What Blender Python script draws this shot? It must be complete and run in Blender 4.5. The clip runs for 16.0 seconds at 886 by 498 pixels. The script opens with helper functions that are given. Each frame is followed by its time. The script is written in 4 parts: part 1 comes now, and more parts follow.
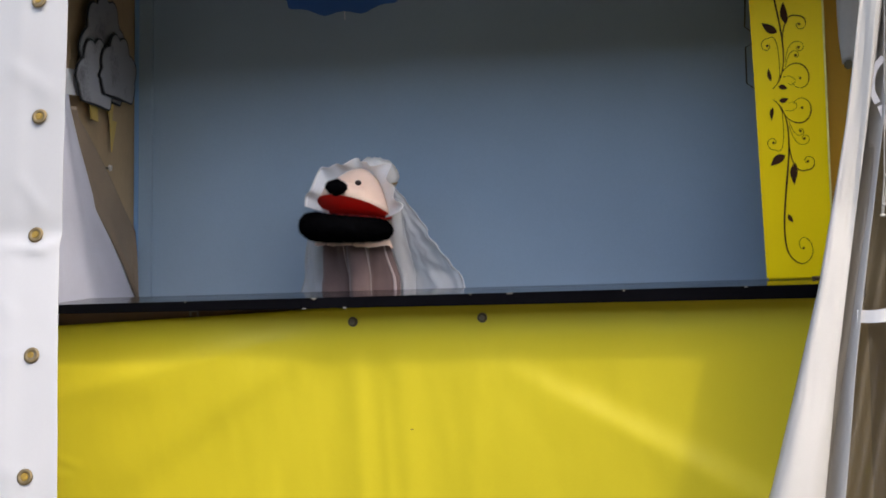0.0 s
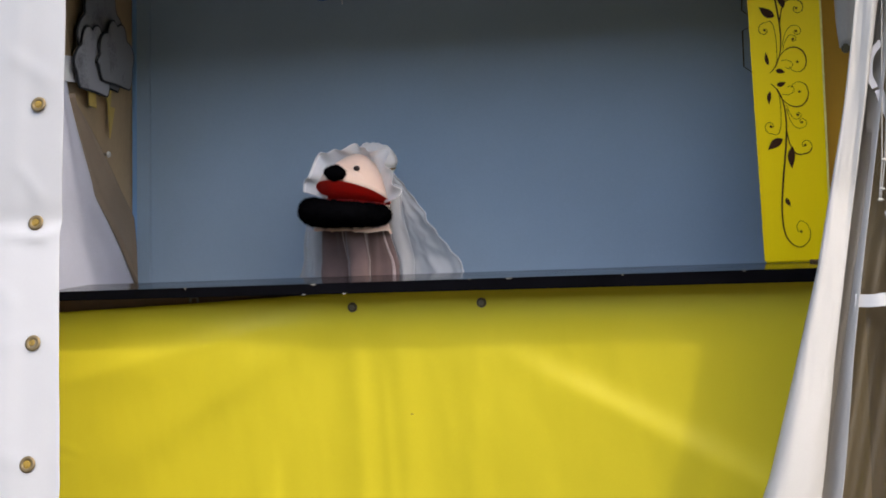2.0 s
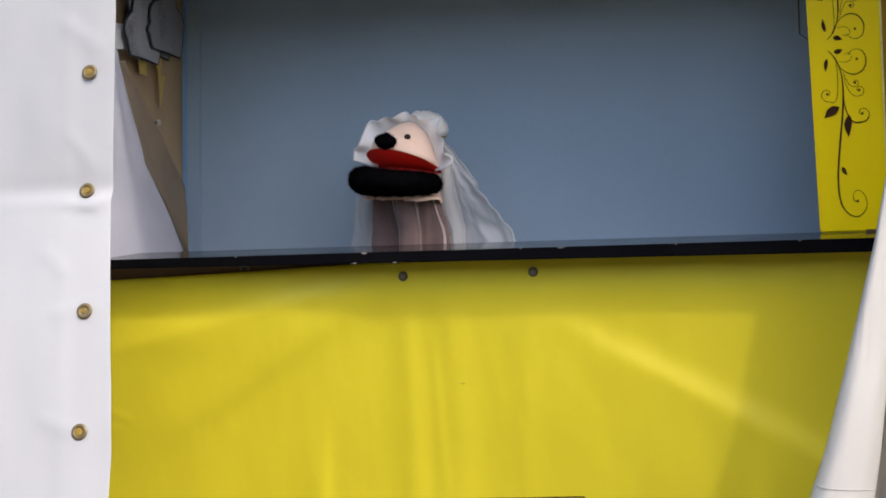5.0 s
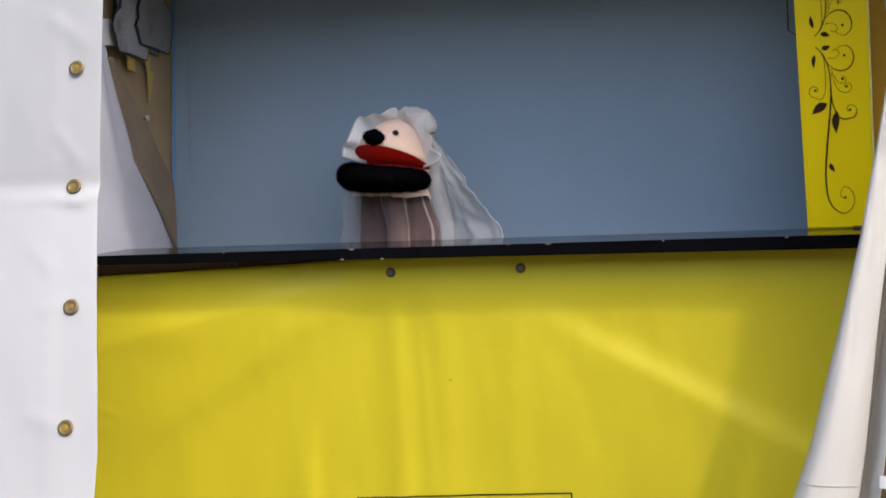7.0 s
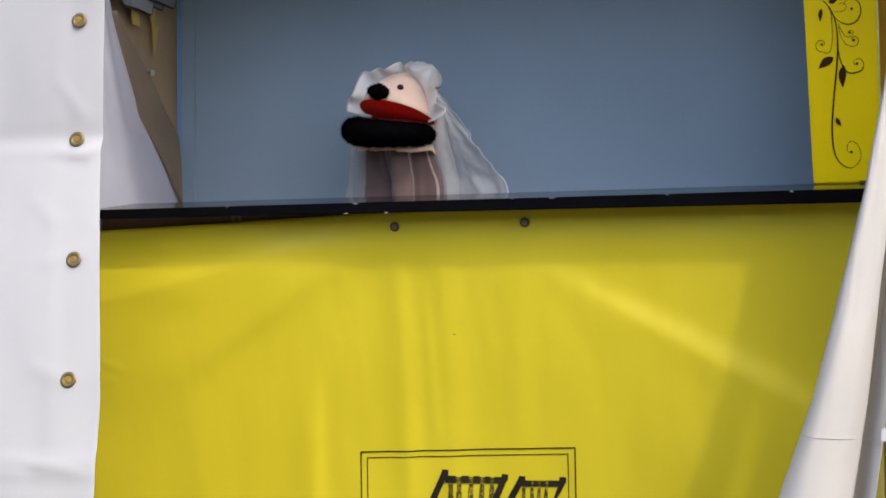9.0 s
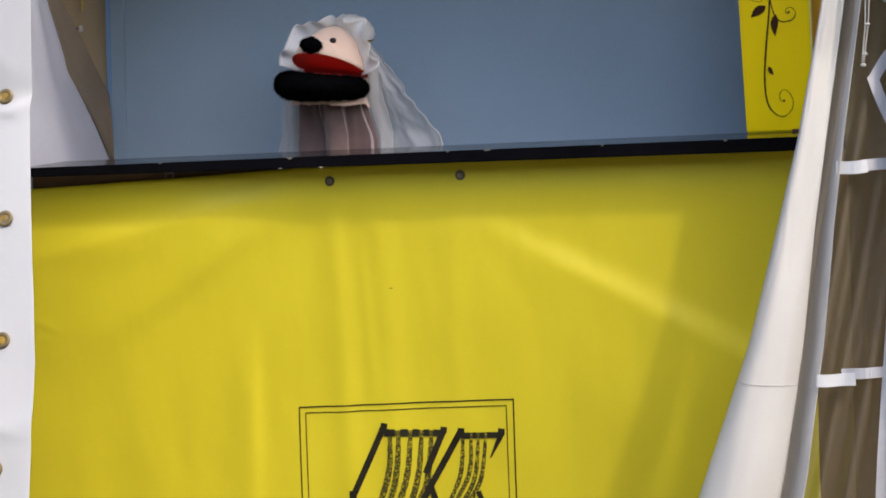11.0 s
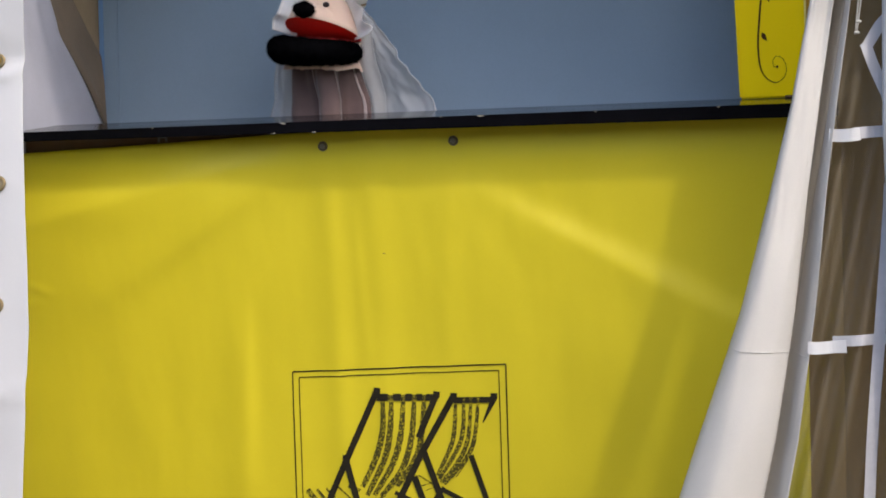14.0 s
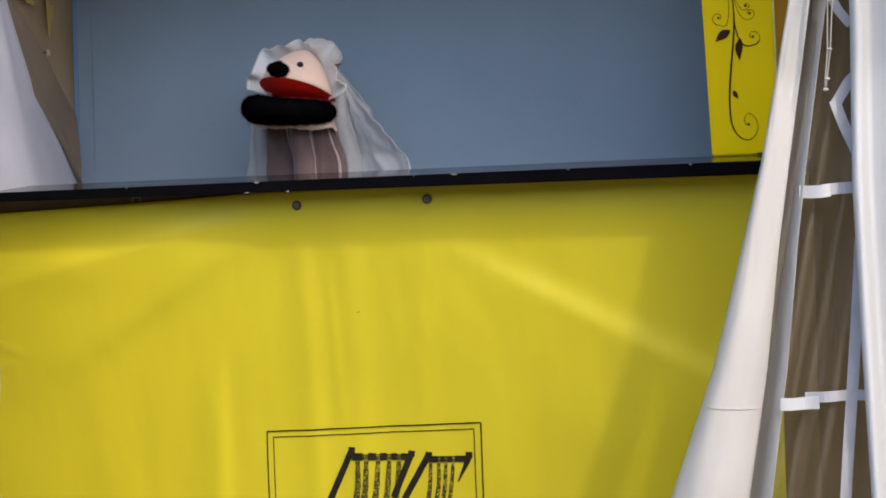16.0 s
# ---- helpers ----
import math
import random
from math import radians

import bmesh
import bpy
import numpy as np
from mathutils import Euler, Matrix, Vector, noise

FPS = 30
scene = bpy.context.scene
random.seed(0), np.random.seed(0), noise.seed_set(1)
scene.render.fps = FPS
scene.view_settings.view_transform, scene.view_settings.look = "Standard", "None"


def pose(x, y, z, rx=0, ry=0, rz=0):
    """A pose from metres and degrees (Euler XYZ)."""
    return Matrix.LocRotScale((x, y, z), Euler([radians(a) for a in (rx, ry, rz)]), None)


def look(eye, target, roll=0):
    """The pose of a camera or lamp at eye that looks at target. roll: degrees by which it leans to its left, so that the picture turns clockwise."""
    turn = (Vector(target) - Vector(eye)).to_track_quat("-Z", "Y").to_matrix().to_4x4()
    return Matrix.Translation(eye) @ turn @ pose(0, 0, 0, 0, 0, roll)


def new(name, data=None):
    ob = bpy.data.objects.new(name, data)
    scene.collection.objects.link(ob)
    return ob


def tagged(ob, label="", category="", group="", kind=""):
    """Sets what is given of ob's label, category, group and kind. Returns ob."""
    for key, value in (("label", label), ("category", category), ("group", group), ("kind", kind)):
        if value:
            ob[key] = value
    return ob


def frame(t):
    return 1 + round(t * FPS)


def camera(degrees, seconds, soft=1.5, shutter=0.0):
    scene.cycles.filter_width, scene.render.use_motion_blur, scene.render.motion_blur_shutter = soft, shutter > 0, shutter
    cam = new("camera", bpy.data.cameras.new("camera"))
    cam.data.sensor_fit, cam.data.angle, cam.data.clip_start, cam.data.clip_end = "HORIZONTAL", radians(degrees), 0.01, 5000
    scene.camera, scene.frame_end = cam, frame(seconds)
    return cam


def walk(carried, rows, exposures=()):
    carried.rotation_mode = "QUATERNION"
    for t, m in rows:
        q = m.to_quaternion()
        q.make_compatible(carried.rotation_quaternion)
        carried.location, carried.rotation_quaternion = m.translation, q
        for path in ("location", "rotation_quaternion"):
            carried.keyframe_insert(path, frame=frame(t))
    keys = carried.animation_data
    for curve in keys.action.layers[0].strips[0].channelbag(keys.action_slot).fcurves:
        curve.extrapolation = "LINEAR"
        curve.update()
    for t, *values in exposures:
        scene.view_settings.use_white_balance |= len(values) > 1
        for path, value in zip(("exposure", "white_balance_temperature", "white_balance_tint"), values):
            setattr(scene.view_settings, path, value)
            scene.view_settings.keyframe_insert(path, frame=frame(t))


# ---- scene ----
cam = camera(30.0, 16.0, soft=1.75)
PATH = [
    (0, (0.608, -2.909, 1.41), (0.201, -0.952, 1.359), -2.2),
    (0.5, (0.611, -2.912, 1.412), (0.211, -0.954, 1.349), -2.2),
    (1, (0.606, -2.914, 1.415), (0.204, -0.956, 1.35), -2.4),
    (1.5, (0.607, -2.916, 1.418), (0.203, -0.959, 1.339), -2.5),
    (2, (0.603, -2.919, 1.424), (0.201, -0.961, 1.346), -2.5),
    (2.5, (0.605, -2.914, 1.421), (0.192, -0.959, 1.342), -2.6),
    (3, (0.608, -2.903, 1.401), (0.197, -0.947, 1.327), -2.4),
    (3.5, (0.604, -2.905, 1.41), (0.16, -0.956, 1.322), -2.4),
    (4, (0.599, -2.9, 1.415), (0.137, -0.957, 1.309), -2.5),
    (6.5, (0.584, -2.907, 1.428), (0.134, -0.962, 1.313), -2.3),
    (7, (0.609, -2.897, 1.42), (0.153, -0.953, 1.304), -2.4),
    (7.5, (0.597, -2.904, 1.416), (0.146, -0.96, 1.296), -2.3),
    (8, (0.604, -2.903, 1.426), (0.151, -0.96, 1.287), -2.3),
    (8.5, (0.614, -2.891, 1.409), (0.146, -0.952, 1.267), -2.2),
    (9, (0.627, -2.887, 1.396), (0.152, -0.951, 1.241), -2.3),
    (9.5, (0.624, -2.889, 1.381), (0.204, -0.941, 1.204), -2.6),
    (12, (0.618, -2.879, 1.404), (0.225, -0.931, 1.183), -2.9),
    (12.5, (0.616, -2.886, 1.397), (0.225, -0.938, 1.168), -2.8),
    (13, (0.604, -2.89, 1.403), (0.211, -0.947, 1.136), -2.7),
    (13.5, (0.613, -2.891, 1.406), (0.211, -0.951, 1.13), -2.9),
    (14, (0.618, -2.886, 1.41), (0.23, -0.942, 1.144), -2.8),
    (14.5, (0.619, -2.876, 1.42), (0.239, -0.93, 1.155), -2.9),
    (15, (0.628, -2.89, 1.42), (0.245, -0.942, 1.172), -3.0),
    (15.5, (0.634, -2.882, 1.412), (0.262, -0.931, 1.183), -3.1),
    (16, (0.635, -2.883, 1.406), (0.268, -0.926, 1.211), -3.0),
]
walk(cam, [(t, look(eye, target, roll)) for t, eye, target, roll in PATH], exposures=((0.0, 1.42, 6750, 10), (3.0, 1.44, 6750, 10), (8.5, 1.40, 6750, 10), (12.0, 1.37, 6750, 10), (13.5, 1.29, 6750, 10), (16.0, 1.36, 6750, 10)))

# ---- world, sun, exposure ----
SUN = Vector((1.08, -1.0, 2.05)).normalized()
world = bpy.data.worlds.new("sky")
scene.world = world
world.use_nodes = True
wt = world.node_tree
wt.nodes.clear()
sky = wt.nodes.new("ShaderNodeTexSky")
sky.sky_type = "NISHITA"
sky.sun_disc = False
sky.sun_elevation = math.asin(SUN.z)
sky.sun_rotation = math.atan2(SUN.x, SUN.y)
sky.air_density, sky.dust_density, sky.ozone_density = 1.0, 3.0, 1.0
bg = wt.nodes.new("ShaderNodeBackground")
bg.inputs["Strength"].default_value = 0.15
wo = wt.nodes.new("ShaderNodeOutputWorld")
wt.links.new(sky.outputs[0], bg.inputs[0])
wt.links.new(bg.outputs[0], wo.inputs[0])
sun = new("sun", bpy.data.lights.new("sun", "SUN"))
sun.data.energy, sun.data.angle, sun.data.color = 0.52, radians(1.5), (1.0, 0.95, 0.86)
sun.matrix_world = look(tuple(SUN * 20), (0, 0, 0))


# ---- materials ----
def mat(name, color, rough=0.6, metal=0.0, vary=0.08, scale=6.0, fine=180.0, bump=0.15, dist=0.002, coat=0.0,
        sheen=0.0, stretch=(1, 1, 1), dirt=None, trans=0.0):
    m = bpy.data.materials.new(name)
    m.use_nodes = True
    nt = m.node_tree
    p = nt.nodes["Principled BSDF"]
    p.inputs["Roughness"].default_value = rough
    p.inputs["Metallic"].default_value = metal
    p.inputs["Coat Weight"].default_value = coat
    p.inputs["Sheen Weight"].default_value = sheen
    co = nt.nodes.new("ShaderNodeTexCoord")
    mp = nt.nodes.new("ShaderNodeMapping")
    mp.inputs["Scale"].default_value = stretch
    nt.links.new(co.outputs["Object"], mp.inputs[0])
    n1 = nt.nodes.new("ShaderNodeTexNoise")
    n1.inputs["Scale"].default_value, n1.inputs["Detail"].default_value = scale, 5
    n2 = nt.nodes.new("ShaderNodeTexNoise")
    n2.inputs["Scale"].default_value, n2.inputs["Detail"].default_value = fine, 3
    for n in (n1, n2):
        nt.links.new(mp.outputs[0], n.inputs["Vector"])
    add = nt.nodes.new("ShaderNodeMath")
    add.operation = "MULTIPLY_ADD"
    nt.links.new(n2.outputs[0], add.inputs[0])
    add.inputs[1].default_value = 0.35
    nt.links.new(n1.outputs[0], add.inputs[2])
    ramp = nt.nodes.new("ShaderNodeValToRGB")
    lo = [max(0.0, c * (1 - vary)) for c in color]
    hi = [min(1.0, c * (1 + vary)) for c in color]
    if dirt:
        lo = list(dirt)
    ramp.color_ramp.elements[0].position, ramp.color_ramp.elements[1].position = (0.4, 0.95) if not dirt else (0.36, 0.62)
    ramp.color_ramp.elements[0].color, ramp.color_ramp.elements[1].color = (*lo, 1), (*hi, 1)
    nt.links.new(add.outputs[0], ramp.inputs[0])
    nt.links.new(ramp.outputs[0], p.inputs["Base Color"])
    rr = nt.nodes.new("ShaderNodeMapRange")
    rr.inputs["To Min"].default_value, rr.inputs["To Max"].default_value = max(0.02, rough - 0.08), min(1, rough + 0.08)
    nt.links.new(n1.outputs[0], rr.inputs[0])
    nt.links.new(rr.outputs[0], p.inputs["Roughness"])
    if bump:
        b = nt.nodes.new("ShaderNodeBump")
        b.inputs["Strength"].default_value, b.inputs["Distance"].default_value = bump, dist
        nt.links.new(add.outputs[0], b.inputs["Height"])
        nt.links.new(b.outputs[0], p.inputs["Normal"])
    if trans:
        out = nt.nodes["Material Output"]
        tl = nt.nodes.new("ShaderNodeBsdfTranslucent")
        nt.links.new(ramp.outputs[0], tl.inputs["Color"])
        mx = nt.nodes.new("ShaderNodeMixShader")
        mx.inputs[0].default_value = trans
        nt.links.new(p.outputs[0], mx.inputs[1])
        nt.links.new(tl.outputs[0], mx.inputs[2])
        nt.links.new(mx.outputs[0], out.inputs[0])
    return m


def see_through(name, color, clear, rough, gloss=0.5, glow_through=0.0):
    """A thin sheet: part of the light passes straight on, the rest meets a rough or glossy surface."""
    m = mat(name, color, rough, bump=0.2, scale=14, fine=120)
    nt = m.node_tree
    p, out = nt.nodes["Principled BSDF"], nt.nodes["Material Output"]
    p.inputs["Specular IOR Level"].default_value = gloss
    t = nt.nodes.new("ShaderNodeBsdfTransparent")
    mx = nt.nodes.new("ShaderNodeMixShader")
    mx.inputs[0].default_value = clear
    nt.links.new(p.outputs[0], mx.inputs[1])
    if glow_through:
        tl = nt.nodes.new("ShaderNodeBsdfTranslucent")
        tl.inputs["Color"].default_value = (*color, 1)
        soft = nt.nodes.new("ShaderNodeMixShader")
        soft.inputs[0].default_value = glow_through
        nt.links.new(p.outputs[0], soft.inputs[1])
        nt.links.new(tl.outputs[0], soft.inputs[2])
        nt.links.new(soft.outputs[0], mx.inputs[1])
    nt.links.new(t.outputs[0], mx.inputs[2])
    nt.links.new(mx.outputs[0], out.inputs[0])
    return m


M_TARP = mat("white_pvc", (0.545, 0.545, 0.55), 0.42, vary=0.05, scale=3, fine=420, bump=0.08, dist=0.001, trans=0.22)
M_CURTAIN = mat("white_curtain_vinyl", (0.565, 0.545, 0.51), 0.45, vary=0.05, scale=4, fine=380, bump=0.08, dist=0.001, trans=0.30)
M_SEAM = mat("grimy_weld", (0.525, 0.507, 0.475), 0.5, vary=0.3, scale=50, bump=0)
M_YELLOW = mat("yellow_pvc", (0.61, 0.51, 0.020), 0.42, vary=0.07, scale=3, fine=520, bump=0.06, dist=0.001)
M_INK = mat("black_ink", (0.022, 0.019, 0.012), 0.5, vary=0.3, scale=40, fine=700, bump=0)
M_INK_WORN = mat("worn_black_ink", (0.05, 0.043, 0.012), 0.5, scale=260, fine=900, bump=0, dirt=(0.42, 0.35, 0.02))
worn = M_INK_WORN.node_tree.nodes["Color Ramp"].color_ramp
worn.elements[0].position, worn.elements[1].position = 0.53, 0.67
for ink in (M_INK, M_INK_WORN):
    ink.node_tree.nodes["Principled BSDF"].inputs["Specular IOR Level"].default_value = 0.12
M_BLUE = mat("blue_paint", (0.325, 0.434, 0.552), 0.5, vary=0.06, scale=4, fine=220, bump=0.12)
M_BLUE_EDGE = mat("bright_blue_paint", (0.22, 0.40, 0.66), 0.5, vary=0.06, scale=6)
M_BROWN = mat("brown_board", (0.43, 0.305, 0.17), 0.7, vary=0.18, scale=8, stretch=(1, 1, 0.3))
# brown band of fabric, with the white cloth's shade put into its colour
M_SHADED_DRAPE = mat("shaded_brown_fabric", (0.27, 0.205, 0.145), 0.85, vary=0.16, scale=9, fine=500, stretch=(1, 1, 0.4))
M_WOOD = mat("dark_rail_wood", (0.16, 0.085, 0.035), 0.6, vary=0.35, scale=10, stretch=(0.15, 1, 1))
M_BLACK = mat("black_lacquer", (0.0035, 0.0035, 0.005), 0.13, vary=0.3, scale=12, fine=200, bump=0.04)
M_BLACK.node_tree.nodes["Principled BSDF"].inputs["Specular IOR Level"].default_value = 0.09
M_CEIL = mat("dark_roof_board", (0.09, 0.072, 0.042), 0.85, vary=0.3, scale=6)
M_CHIP = mat("bare_primer", (0.22, 0.205, 0.175), 0.8, scale=90)
M_PILLAR = mat("glossy_yellow_paint", (0.98, 0.71, 0.003), 0.35, vary=0.04, scale=5, fine=260, bump=0.05)
M_PILLAR.node_tree.nodes["Principled BSDF"].inputs["Specular IOR Level"].default_value = 0.25
M_YELLOW.node_tree.nodes["Principled BSDF"].inputs["Specular IOR Level"].default_value = 0.38
M_TRIM = mat("pale_yellow_edge", (0.80, 0.70, 0.22), 0.5, vary=0.2, scale=40)
M_OCHRE = mat("ochre_board", (0.50, 0.27, 0.012), 0.6, vary=0.12, scale=7)
M_VINE = mat("dark_brown_print", (0.050, 0.020, 0.007), 0.6, vary=0.3, scale=60, bump=0)
M_VINE_SOFT = mat("faded_brown_print", (0.16, 0.10, 0.006), 0.6, vary=0.25, scale=80, bump=0)
for ink in (M_VINE, M_VINE_SOFT):
    ink.node_tree.nodes["Principled BSDF"].inputs["Specular IOR Level"].default_value = 0.12
M_SCUFF = mat("dull_olive_scuff", (0.30, 0.24, 0.02), 0.6, vary=0.2, scale=90, bump=0)
M_SHEET = mat("lilac_white_cloth", (0.62, 0.62, 0.71), 0.8, vary=0.06, scale=9, trans=0.1)
M_BAG = mat("beige_cloth", (0.46, 0.43, 0.38), 0.85, vary=0.10, scale=12, trans=0.15)
M_BRASS = mat("brass", (0.20, 0.145, 0.07), 0.45, 0.7, vary=0.2, scale=60)
M_HOLE = mat("brass_cup", (0.27, 0.17, 0.02), 0.6, 0.1, vary=0.4, scale=90)
M_HOLE_GREY = mat("grey_cup", (0.20, 0.165, 0.11), 0.6, 0.1, vary=0.3, scale=90)
M_STEEL = mat("dull_steel", (0.16, 0.14, 0.10), 0.5, 0.4, vary=0.25, scale=80)
M_WASHER = mat("rubber_washer", (0.075, 0.06, 0.025), 0.6, vary=0.3, scale=90)
M_CLOUD = mat("grey_card", (0.25, 0.25, 0.265), 0.6, vary=0.1, scale=16, dirt=(0.085, 0.085, 0.092))
M_CLOUD_LIGHT = mat("light_grey_card", (0.36, 0.36, 0.385), 0.6, scale=9, dirt=(0.12, 0.12, 0.13))
M_OUTLINE = mat("black_outline", (0.012, 0.012, 0.014), 0.6, bump=0)
M_PAPER = mat("white_paper", (0.76, 0.76, 0.77), 0.7, vary=0.05)
M_BOLT = mat("yellow_card", (0.60, 0.42, 0.10), 0.6, vary=0.15, scale=30)
M_BLUECLOUD = mat("royal_blue_card", (0.035, 0.13, 0.42), 0.6, vary=0.1)
M_FILM = see_through("clear_pvc_film", (0.24, 0.205, 0.15), 0.85, 0.22, 0.4)
M_BACK = mat("brown_plank", (0.21, 0.135, 0.045), 0.75, vary=0.3, scale=5, stretch=(3, 1, 0.2))
# brown_plank again, with the dimness behind the window darkened into its colour
M_SHADE_PLANK = mat("shaded_brown_plank", (0.120, 0.080, 0.029), 0.8, vary=0.35, scale=5, stretch=(3, 1, 0.2))
M_BAR = mat("milky_vinyl_bar", (0.40, 0.40, 0.43), 0.5, vary=0.10, scale=30, trans=0.15)
M_PALE_METAL = mat("pale_metal", (0.62, 0.60, 0.55), 0.4, 0.3, vary=0.2, scale=120)
M_GROUND = mat("grey_brown_gravel", (0.125, 0.110, 0.085), 0.95, vary=0.3, scale=2, fine=60, bump=0.6, dist=0.03)
M_PEACH = mat("peach_plush", (0.88, 0.64, 0.50), 0.85, vary=0.06, scale=20, fine=900, bump=0.3, dist=0.001, sheen=0.4)
M_RED = mat("red_felt", (0.64, 0.030, 0.018), 0.9, vary=0.12, scale=25, fine=900, bump=0.2, dist=0.001)
M_FUR = mat("black_fur", (0.0025, 0.0025, 0.003), 0.95, vary=0.3, scale=60)
M_FUR.node_tree.nodes["Principled BSDF"].inputs["Specular IOR Level"].default_value = 0.0
M_EYE = mat("dark_bead", (0.016, 0.006, 0.005), 0.5, bump=0)
M_DRESS = mat("mauve_velvet", (0.165, 0.105, 0.096), 0.85, vary=0.3, scale=16, fine=700, sheen=0.5)
M_LACE = mat("white_satin", (0.88, 0.86, 0.83), 0.55, vary=0.05, scale=40, fine=500, trans=0.15)
M_VEIL = see_through("white_tulle", (0.88, 0.87, 0.86), 0.50, 0.6, glow_through=0.45)
M_NET = see_through("stiff_white_net", (0.94, 0.93, 0.92), 0.14, 0.6, glow_through=0.3)
M_TRIM_MAUVE = mat("pale_mauve_satin", (0.50, 0.40, 0.38), 0.6, vary=0.25, scale=60, fine=600)
M_CORD_CLEAR = mat("milky_cord", (0.42, 0.40, 0.36), 0.4, bump=0)
M_CORD = mat("gold_cord", (0.30, 0.19, 0.08), 0.5, 0.4, bump=0)


# ---- mesh helpers ----
def mesh_ob(name, bm, material, parent=None, smooth=False):
    me = bpy.data.meshes.new(name)
    bmesh.ops.recalc_face_normals(bm, faces=bm.faces)
    bm.to_mesh(me)
    bm.free()
    for m in material if isinstance(material, (list, tuple)) else (material,):
        me.materials.append(m)
    if smooth:
        for p in me.polygons:
            p.use_smooth = True
    ob = new(name, me)
    if parent:
        ob.parent = parent
    return ob


def part(name, bm, material, parent, label="", smooth=False):
    ob = mesh_ob(name, bm, material, parent, smooth)
    return tagged(ob, label) if label else ob


def base(name, label, category, group="", kind=""):
    return tagged(new(name), label, category, group, kind)


def box(x0, x1, y0, y1, z0, z1, bevel=0.0, bm=None):
    own = bmesh.new()
    bmesh.ops.create_cube(own, size=1)
    for v in own.verts:
        v.co = ((x0 + x1) / 2 + v.co.x * (x1 - x0), (y0 + y1) / 2 + v.co.y * (y1 - y0), (z0 + z1) / 2 + v.co.z * (z1 - z0))
    if bevel:
        bmesh.ops.bevel(own, geom=own.edges[:], offset=bevel, segments=2, affect="EDGES")
    return own


def slab(f, nu, nv, thick=0.0015, bm=None, axis=(0, 1, 0), mi=0, soft=True):
    """A closed sheet over a grid of points f(u, v), u and v from 0 to 1, with a thickness along axis."""
    bm = bm or bmesh.new()
    off = Vector(axis) * thick
    top = [[Vector(f(i / nu, j / nv)) for i in range(nu + 1)] for j in range(nv + 1)]
    a = [[bm.verts.new(p) for p in row] for row in top]
    b = [[bm.verts.new(p + off) for p in row] for row in top]
    fs = []
    for j in range(nv):
        for i in range(nu):
            fs.append(bm.faces.new((a[j][i], a[j][i + 1], a[j + 1][i + 1], a[j + 1][i])))
            fs.append(bm.faces.new((b[j][i], b[j + 1][i], b[j + 1][i + 1], b[j][i + 1])))
    for j in range(nv):
        fs.append(bm.faces.new((a[j][0], a[j + 1][0], b[j + 1][0], b[j][0])))
        fs.append(bm.faces.new((a[j][nu], b[j][nu], b[j + 1][nu], a[j + 1][nu])))
    for i in range(nu):
        fs.append(bm.faces.new((a[0][i], b[0][i], b[0][i + 1], a[0][i + 1])))
        fs.append(bm.faces.new((a[nv][i], a[nv][i + 1], b[nv][i + 1], b[nv][i])))
    for q in fs:
        q.material_index = mi
        q.smooth = soft
    return bm


def lerp(table, x):
    """Piecewise linear through pairs sorted by their first value, smoothed a little."""
    xs = [p[0] for p in table]
    ys = [p[1] for p in table]
    return float(np.interp(x, xs, ys))


def ribbon(points, widths, place, bm=None, lift=0.0):
    """A flat stroke along 2D points with a width at each; place(u, v) gives the point in space."""
    bm = bm or bmesh.new()
    n = len(points)
    pv = None
    for i, (u, v) in enumerate(points):
        u0, v0 = points[max(0, i - 1)]
        u1, v1 = points[min(n - 1, i + 1)]
        d = math.hypot(u1 - u0, v1 - v0) or 1.0
        w = (widths[i] if isinstance(widths, (list, tuple)) else widths) / 2
        nx, ny = -(v1 - v0) / d * w, (u1 - u0) / d * w
        cur = (bm.verts.new(place(u + nx, v + ny)), bm.verts.new(place(u - nx, v - ny)))
        if pv:
            bm.faces.new((pv[0], pv[1], cur[1], cur[0]))
        pv = cur
    return bm


def smooth_path(points, steps=8):
    """A Catmull-Rom curve through 2D points."""
    out = []
    n = len(points)
    for i in range(n - 1):
        p0, p1, p2, p3 = (points[max(0, min(n - 1, k))] for k in (i - 1, i, i + 1, i + 2))
        for s in range(steps):
            t = s / steps
            out.append(tuple(0.5 * (2 * b + (c - a) * t + (2 * a - 5 * b + 4 * c - d) * t * t + (3 * b - a - 3 * c + d) * t ** 3)
                             for a, b, c, d in zip(p0, p1, p2, p3)))
    out.append(tuple(points[-1]))
    return out


def plate(outline, place, thick_vec, bm=None):
    """A flat plate with thickness from a 2D outline."""
    bm = bm or bmesh.new()
    t = Vector(thick_vec)
    a = [bm.verts.new(place(u, v)) for u, v in outline]
    b = [bm.verts.new(Vector(place(u, v)) + t) for u, v in outline]
    n = len(a)
    bm.faces.new(a)
    bm.faces.new(b[::-1])
    for i in range(n):
        bm.faces.new((a[i], b[i], b[(i + 1) % n], a[(i + 1) % n]))
    return bm


def disc(center, radius, depth, normal=(0, -1, 0), seg=18, bevel=0.0):
    bm = bmesh.new()
    bmesh.ops.create_cone(bm, cap_ends=True, segments=seg, radius1=radius, radius2=radius - bevel, depth=depth)
    q = Vector(normal).to_track_quat("Z", "Y").to_matrix().to_4x4()
    bmesh.ops.transform(bm, matrix=Matrix.Translation(center) @ q, verts=bm.verts)
    return bm


